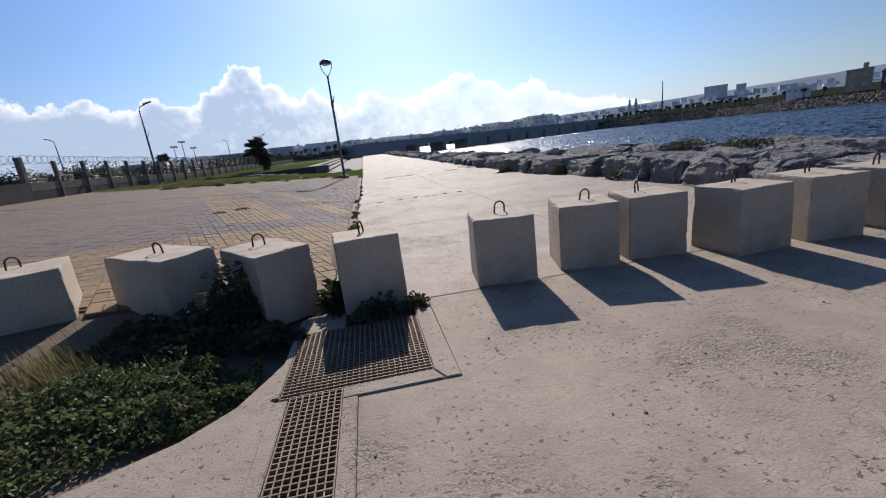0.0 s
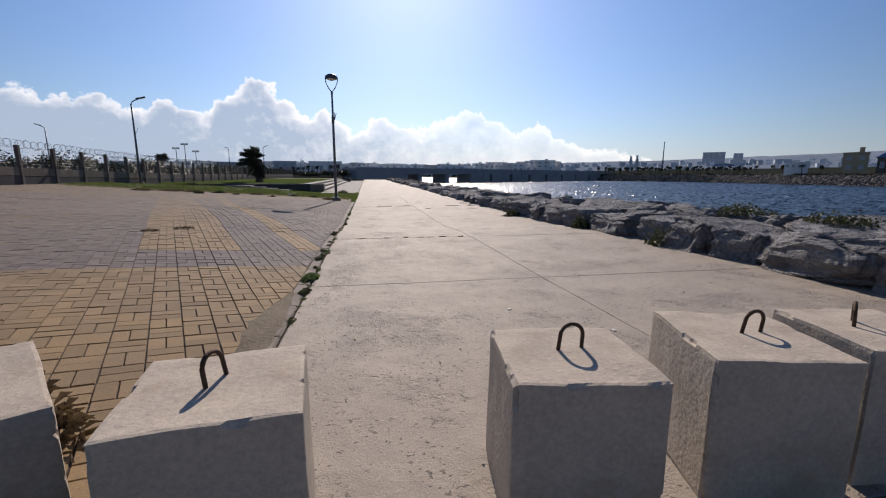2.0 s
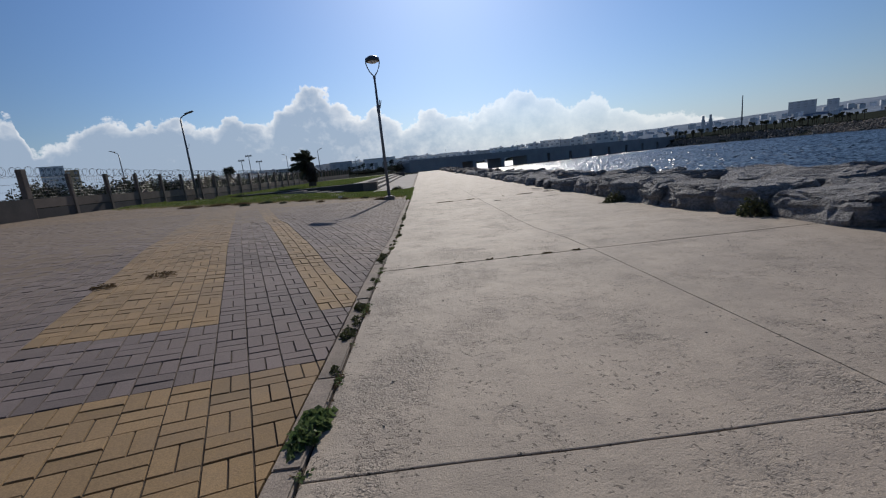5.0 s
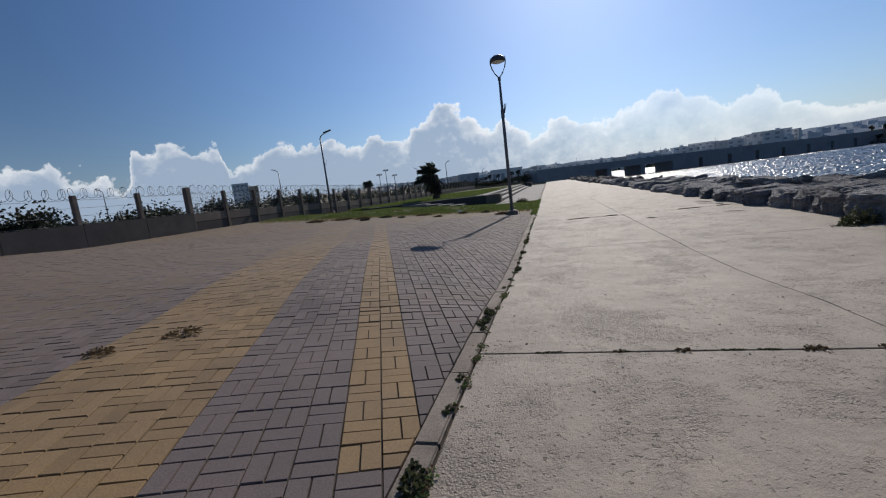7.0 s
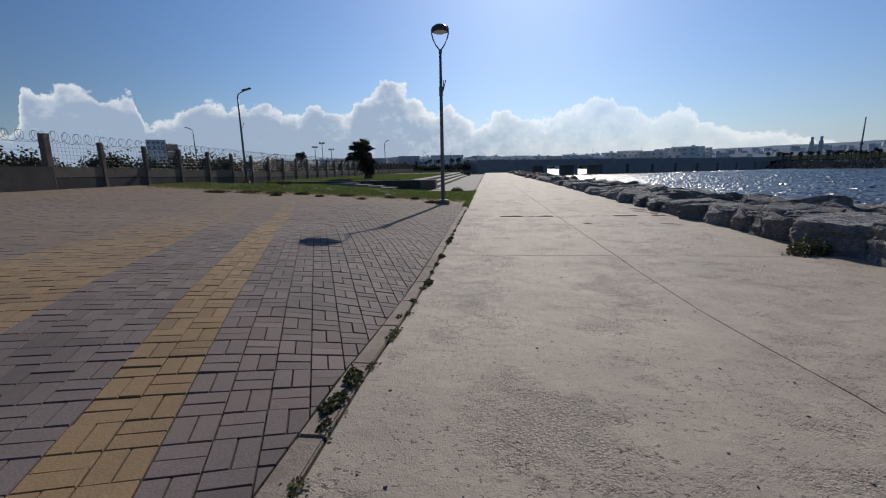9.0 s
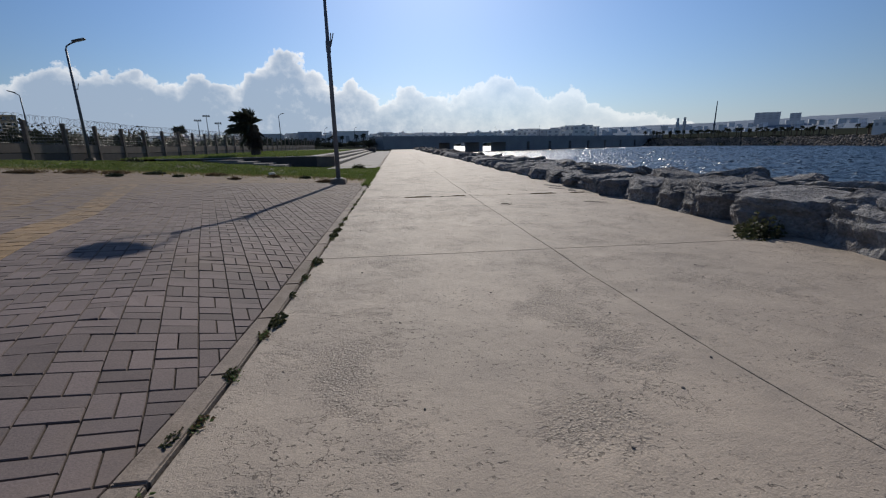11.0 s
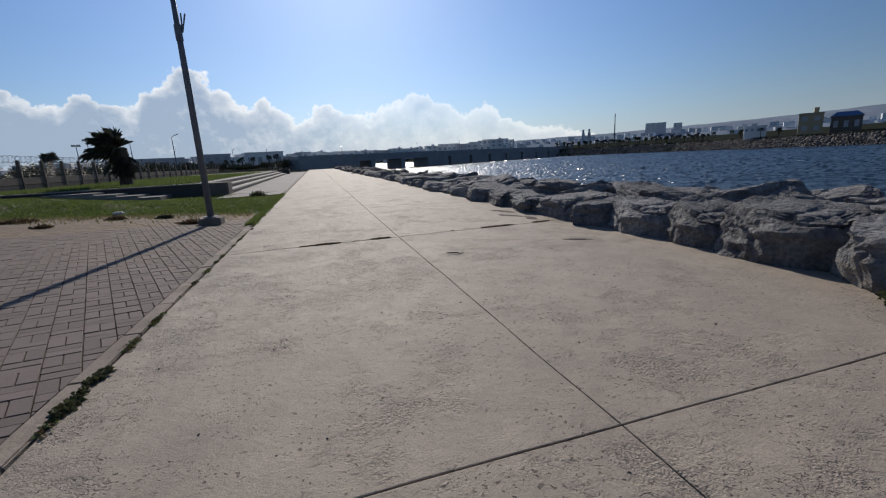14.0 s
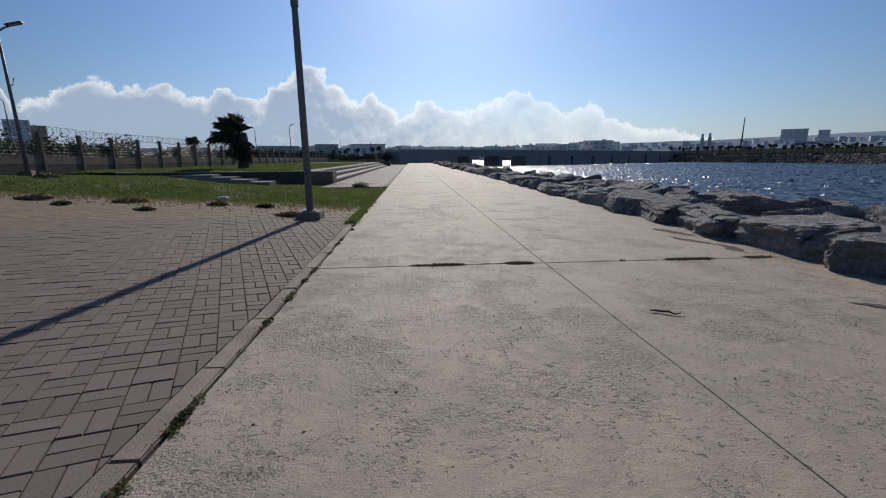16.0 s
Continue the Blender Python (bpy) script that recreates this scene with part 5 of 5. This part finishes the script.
# hedge and trees beyond the fence
def shrub(rx, ry, h, count, seed):
    th = tagged(base("tree"), "dark leafy tree beyond the fence", "tree", "trees beyond the fence")
    r = random.Random(seed)
    part("trunk", tube([(0, 0, -0.3), (0.1, 0, h * 0.3), (0.0, 0.1, h * 0.75)], [0.2, 0.15, 0.06], 7), M_BARK, th)
    vs, fs = [], []
    for k in range(9):
        a = r.uniform(0, math.tau)
        q = r.uniform(0.2, 0.75) if k else 0.0
        c = Vector((math.cos(a) * rx * q, math.sin(a) * ry * q, h * r.uniform(0.25, 0.75 - 0.3 * q)))
        if k < 5:
            part("limb", tube([(0, 0, h * 0.25), c * 0.6 + Vector((0, 0, h * 0.1)), c], [0.08, 0.06, 0.03], 5), M_BARK, th)
        v2, f2 = leaves(count * 2 // 9, clump_spread(rx * 0.55, ry * 0.55, h * 0.5, seed + k), 0.25, seed=seed + k, slim=0.5)
        i = len(vs)
        vs += [v + c - Vector((0, 0, h * 0.12)) for v in v2]
        fs += [tuple(q2 + i for q2 in f) for f in f2]
    link("crown", vs, fs, M_TREE).parent = th
    return th


shapes = [shrub(3.2, 3.0, 3.6, 900, 101), shrub(4.5, 3.2, 2.7, 900, 102), shrub(2.4, 2.4, 4.4, 700, 103)]
tr = random.Random(17)
used = set()
for k in range(190):
    if k < 150:
        x, y = -30 - abs(tr.gauss(0, 14)), 4 + k * 1.27 + tr.uniform(-2, 2)
    else:
        x, y = tr.uniform(-75, 8), tr.uniform(165, 205)
    q = tr.randrange(3)
    m = pose(x, y, 0.2, 0, 0, tr.uniform(0, 360))
    if q in used:
        copy_thing(shapes[q], m)
    else:
        used.add(q)
        shapes[q].matrix_basis = m
for k in range(120):
    y = -40 + k * 2.5 + tr.uniform(-2, 2)
    copy_thing(shapes[1], pose(far_bank(y) + tr.uniform(6, 13), y, 0.9 + tr.uniform(-0.3, 0.2), 0, 0, tr.uniform(0, 360)) @ Matrix.Diagonal((0.8, 0.8, 0.75, 1)))

# ---- bridge ----
bridge = tagged(base("bridge", 8, 176, 0, 31), "dark low concrete road bridge over the water", "bridge")
part("deck", box((-16, -5, 1.5), (185, 5, 3.1), 0.05), M_BRIDGE, bridge)
for s in (-5.1, 4.9):
    part("parapet", box((-16, s, 3.1), (185, s + 0.25, 4.0), 0.02), M_BRIDGE, bridge)
for k in range(11):
    part("pier", box((14 + k * 15.5, -4.6, -5), (16 + k * 15.5 + (0 if k < 2 else 11.5), 4.6, 1.5), 0.05), M_BRIDGE, bridge)
part("abutment", box((-16, -5.5, -5), (8, 5.5, 1.5), 0.05), M_BRIDGE, bridge)

# ---- town ----
def house(w, d, h, mat, label, floors, bays, seed, setback=True):
    r = random.Random(seed)
    th = tagged(base("house"), label, "house", "town houses")
    part("wall", box((-w / 2, -d / 2, -22 if seed < 36 or seed > 42 else -3), (w / 2, d / 2, h)), mat, th)
    part("roof", box((-w / 2 - 0.2, -d / 2 - 0.2, h), (w / 2 + 0.2, d / 2 + 0.2, h + 0.5)), mat, th)
    if setback and seed in (1, 38):
        part("stair_head", box((w * 0.1, -d * 0.2, h + 0.5), (w * 0.3, d * 0.2, h + 2.6)), mat, th)
    for f in range(floors):
        for q in range(bays):
            cx = -w / 2 + (q + 0.5) * w / bays
            cz = h * (f + 0.5) / floors
            part("window", box((cx - w / bays * 0.22, -d / 2 - 0.05, cz - h / floors * 0.22), (cx + w / bays * 0.22, -d / 2 + 0.1, cz + h / floors * 0.25)), M_FARWIN, th)
    return th


H = [house(16, 12, 9, M_WHITE, "white flat-roofed town house in the distance", 2, 2, 1), house(24, 14, 7, M_GREY, "long grey flat-roofed building in the distance", 1, 3, 2),
     house(12, 12, 13, M_WHITE, "taller white town block in the distance", 3, 2, 3), house(40, 20, 8, M_WHITE, "long white warehouse in the distance", 1, 4, 4, False),
     house(14, 10, 7, M_HAZY, "small hillside house coloured pale for haze", 2, 2, 5), house(20, 12, 9, M_HAZY, "hillside block coloured pale for haze", 2, 3, 6)]
hr = random.Random(23)
seen = set()


def polar(a, d):
    return 1.0 + d * math.sin(radians(a)), 10 + d * math.cos(radians(a))


for k in range(270):
    a = -30 + k * 0.40 if k < 140 else 26 + (k - 140) * 0.32 + hr.uniform(-0.3, 0.3)
    d = hr.uniform(520, 860) if a < 26 else hr.uniform(1080, 1380)
    x, y = polar(a, d)
    q = hr.choice((0, 0, 1, 1, 2, 3)) if a < 26 else hr.choice((4, 4, 5))
    skyline = float(np.interp(a, [-30, -10, 4, 9, 20, 24, 33, 42, 51, 58, 68], [1.2, 1.5, 1.4, 1.45, 1.65, 1.85, 1.85, 1.95, 2.05, 2.15, 2.3]))
    z = 1.05 + d * math.tan(radians(skyline + (hr.uniform(-0.75, 0.1) if a < 26 else hr.uniform(-0.85, -0.12)))) - (9, 7, 13, 8, 7, 9)[q]
    m = pose(x, y, z, 0, 0, -a + hr.uniform(-25, 25))
    if a >= 26:
        m = pose(x, y, z + (7, 9)[q - 4] * 0.45, 0, 0, -a + hr.uniform(-30, 30)) @ Matrix.Diagonal((0.8, 0.8, 0.55, 1))
    if q in seen:
        copy_thing(H[q], m)
    else:
        seen.add(q)
        H[q].matrix_basis = m


def single_house(a, d, z, w, dd, h, mat, label, floors, bays, seed):
    th = house(w, dd, h, mat, label, floors, bays, seed)
    x, y = polar(a, d)
    th.matrix_basis = pose(x, y, z, 0, 0, -a)
    return th


single_house(-39.95, 600, 0.8, 19, 14, 38.5, M_WHITE, "pale tower block beyond the fence", 7, 4, 31)
single_house(-38.5, 605, 0.8, 12, 12, 34.0, M_OCHRE, "brown-banded wing of the tower block", 6, 2, 32)
single_house(-33.6, 620, 0.8, 15, 12, 14.0, M_WHITE, "low pale block beyond the fence", 3, 4, 41)
single_house(43.1, 1300, 44, 49, 20, 16.0, M_GREY, "plain grey block standing above the town", 3, 4, 33)
single_house(45.4, 1300, 44, 20, 14, 12.0, M_GREY, "small grey tower above the town", 3, 2, 34)
single_house(23.8, 700, 8, 40, 14, 16.5, M_WHITE, "long white building on the ridge", 2, 6, 35)
single_house(-5.5, 235, 0.5, 17, 14, 7.2, M_WHITE, "pale warehouse with a sloping roofline", 1, 4, 36)
single_house(-10.6, 250, 0.5, 12, 10, 7.6, M_GREY, "grey shed beside the warehouse", 2, 3, 37)
single_house(-16.2, 270, 0.5, 21, 12, 7.2, M_GREY, "long flat-roofed grey workshop", 1, 6, 42)
single_house(56.0, 245, 3.0, 7.8, 6, 7.6, M_OCHRE, "ochre house with a stair head on the far shore", 2, 2, 38)
single_house(58.6, 250, 3.0, 9.5, 6, 5.6, M_DARKWIN, "dark pavilion with a blue hipped roof on the far shore", 1, 3, 39)
bm = bmesh.new()
bmesh.ops.create_cone(bm, cap_ends=True, segments=4, radius1=7.2, radius2=4.4, depth=1.8, matrix=pose(0, 0, 0, 0, 0, 45))
hip = part("pavilion_roof", bm, M_BLUE, None)
px, py = polar(58.6, 250)
hip.matrix_basis = pose(px, py, 9.9, 0, 0, -58.6) @ Matrix.Diagonal((1.0, 0.8, 1, 1))
tagged(hip, "dark blue hipped roof of the shore pavilion", "roof")
single_house(51.6, 240, 4.4, 8, 5, 2.4, M_WHITE, "low white hut on the far shore", 1, 4, 40)

# hills closing the view beyond the town, distance haze put into their colour
hv, ring = [], [(a, t) for a, t in ((12, 0.4), (20, 1.0), (27, 1.6), (32, 1.7), (36, 1.75), (40, 1.85), (44, 1.95), (47, 2.05), (50, 2.15), (53, 2.25), (56, 2.35), (60, 2.5), (65, 2.7), (70, 2.9), (76, 3.0), (84, 2.8), (95, 2.2), (110, 1.0))]
azs = list(np.linspace(12, 110, 120))
for a in azs:
    t = float(np.interp(a, [q[0] for q in ring], [q[1] for q in ring])) + 0.08 * noise.noise((a * 0.35, 0, 0)) + 0.05 * noise.noise((a * 1.4, 3, 0))
    for d, f in ((1000, -0.2), (1300, 0.6), (1500, 1.0), (1800, 0.7)):
        hx, hy = polar(a, d)
        hv.append((hx, hy, 1 + 1500 * math.tan(radians(t)) * f))
hf = [(k * 4 + q, k * 4 + q + 1, k * 4 + q + 5, k * 4 + q + 4) for k in range(119) for q in range(3)]
tagged(link("backdrop", hv, hf, M_HILL, True), "far hills beyond the town, coloured pale blue for haze", "hills", kind="structure")

for a, d, h in ((-21.8, 205, 13.0), (-22.7, 205, 11.2), (-20.7, 210, 10.4)):
    fx, fy = polar(a, d)
    th = tagged(base("floodlight_mast", fx, fy, 0.5, -a), "slim floodlight mast with a bar of lamps", "floodlight", "floodlights beyond the fence")
    part("pole", tube([(0, 0, 0), (0, 0, h)], [0.2, 0.12], 8), M_POLE, th)
    part("crossbar", box((-1.4, -0.12, h - 0.1), (1.4, 0.12, h + 0.1), 0.02), M_POLE, th)
    for q in (-1.0, -0.35, 0.35, 1.0):
        part("floodlight", box((q - 0.25, -0.3, h + 0.1), (q + 0.25, 0.1, h + 0.6), 0.04), M_HEAD, th)

mast = tagged(base("mast", *polar(38.3, 480), 2.0), "slender lattice mast on the far shore", "mast")
part("pole", tube([(0, 0, -2), (0, 0, 14), (0, 0, 33)], [0.9, 0.6, 0.35], 6), M_POLE, mast)
part("cage", box((-0.8, -0.8, 11.5), (0.8, 0.8, 13.0), 0.1), M_POLE, mast)
for a, d, h in ((34.7, 520, 23), (35.4, 520, 23.5)):
    x, y = polar(a, d)
    th = tagged(base("tower", x, y, 3), "slim minaret-like tower over the town", "tower", "town towers")
    part("shaft", box((-1.2, -1.2, -4), (1.2, 1.2, h - 7), 0.1), M_GREY, th)
    part("turret", box((-0.8, -0.8, h - 7), (0.8, 0.8, h - 3), 0.1), M_GREY, th)

# ---- small things on the path ----
def stick(x, y, ln, turn, seed):
    r = random.Random(seed)
    pts = [(ln * (k / 5 - 0.5), r.uniform(-0.03, 0.03), 0.015 + r.uniform(0, 0.015)) for k in range(6)]
    th = part("stick", tube(pts, [0.007, 0.010, 0.012, 0.010, 0.008, 0.004], 6), M_WOOD, None)
    th.matrix_basis = pose(x, y, along(y), 0, 0, turn)
    tagged(th, "dark dry stick lying on the concrete", "stick")


stick(3.95, 24.1, 0.28, -28, 1)
paper = part("litter", box((-0.026, -0.018, 0), (0.026, 0.018, 0.010), 0.004), M_PAPER)
paper.matrix_basis = pose(2.37, 6.74, along(6.74) + 0.001, 0, 0, 30)
tagged(paper, "scrap of white litter on the concrete", "litter")
for x, y, q in ((2.77, 6.08, 20), (2.84, 5.99, 60), (3.14, 5.91, 100)):
    copy_thing(paper, pose(x, y, along(y) + 0.001, 0, 0, q))
stone = part("stone", box((-0.16, -0.09, 0), (0.16, 0.09, 0.10), 0.04), M_PAPER)
stone.matrix_basis = pose(-4.7, 34.2, bank_height(-4.7, 34.2) + 0.02, 0, 0, 10)
tagged(stone, "pale stone lying in the grass", "stone")
MUD_SHADE = [(6.9, 28.6, 0.6, 0.17, -70, 1), (6.7, 27.7, 0.5, 0.13, -60, 2), (6.95, 27.0, 0.4, 0.16, 80, 5), (6.3, 24.1, 0.34, 0.10, -35, 3)]


def mud_shade_patch(x, y, ln, wide, turn, seed):
    """A thin ragged dark film on the slab: dirt streaks and boulder shadow in one colour."""
    r = random.Random(seed)
    bm = bmesh.new()
    m = pose(x, y, 0, 0, 0, turn)
    rim = []
    for k in range(40):
        a = k / 40 * math.tau
        q = 0.75 + 0.6 * noise.noise((math.cos(a) * 2 + seed, math.sin(a) * 2, 0)) + 0.25 * noise.noise((math.cos(a) * 7 + seed, math.sin(a) * 7, 4))
        p = m @ Vector((math.cos(a) * ln * q, math.sin(a) * wide * q, 0))
        rim.append(p)
    low = [bm.verts.new((p.x, p.y, along(p.y) + 0.0005)) for p in rim]
    c = m @ Vector((0, 0, 0))
    top = [bm.verts.new((c.x + (p.x - c.x) * 0.9, c.y + (p.y - c.y) * 0.9, along(p.y) + 0.005 + r.uniform(0, 0.003))) for p in rim]
    mid = bm.verts.new((c.x, c.y, along(c.y) + 0.009))
    for k in range(40):
        j = (k + 1) % 40
        bm.faces.new((low[k], low[j], top[j], top[k]))
        bm.faces.new((top[k], top[j], mid))
    tagged(part("mud", bm, M_MUD_SHADE), "dark streak of dirt and painted boulder shadow on the slab", "mud")


for x, y, ln, wide, turn, seed in MUD_SHADE:
    mud_shade_patch(x, y, ln, wide, turn, seed)

pb = random.Random(44)
pebbles = []
for _ in range(420):
    x, y = pb.uniform(0.1, 7.2), pb.uniform(-1, 34)
    pebbles.append((x, y, along(y) + 0.003, pb.uniform(0.004, 0.012)))
rubble("pebbles", pebbles, "loose grit and pebbles on the concrete", 33)

# ---- the nearest pavers, piece by piece ----
def paver_mesh(name, mat):
    hl, hw, z = CELL / 2 - 0.005, CELL / 4 - 0.005, 0.0
    vs = []
    for s, dz in ((1.0, -0.03), (1.0, -0.006), (0.965, 0.0)):
        vs += [(-hw * s, -hl * s, dz), (hw * s, -hl * s, dz), (hw * s, hl * s, dz), (-hw * s, hl * s, dz)]
    fs = [(8, 9, 10, 11)] + [(k * 4 + a, k * 4 + (a + 1) % 4, k * 4 + 4 + (a + 1) % 4, k * 4 + 4 + a) for k in (0, 1) for a in range(4)]
    me = bpy.data.meshes.new(name)
    me.from_pydata(vs, [], fs)
    me.materials.append(mat)
    return me


PM = {True: paver_mesh("paver", M_PAVE_Y), False: paver_mesh("paver", M_PAVE_G)}
for mx, my, flip, yellow, dz, tx, ty in near_list:
    ob = new("paver", PM[yellow])
    slope = (ground_at(mx + 0.1, my) - ground_at(mx - 0.1, my)) / 0.2
    m = pose(mx, my, ground_at(mx, my) + dz, math.degrees(ty), math.degrees(-slope - tx), 0) @ pose(0, 0, 0, 0, 0, math.degrees(TURN) + (0 if flip else 90))
    ob.matrix_basis = m
    ob.parent = plaza
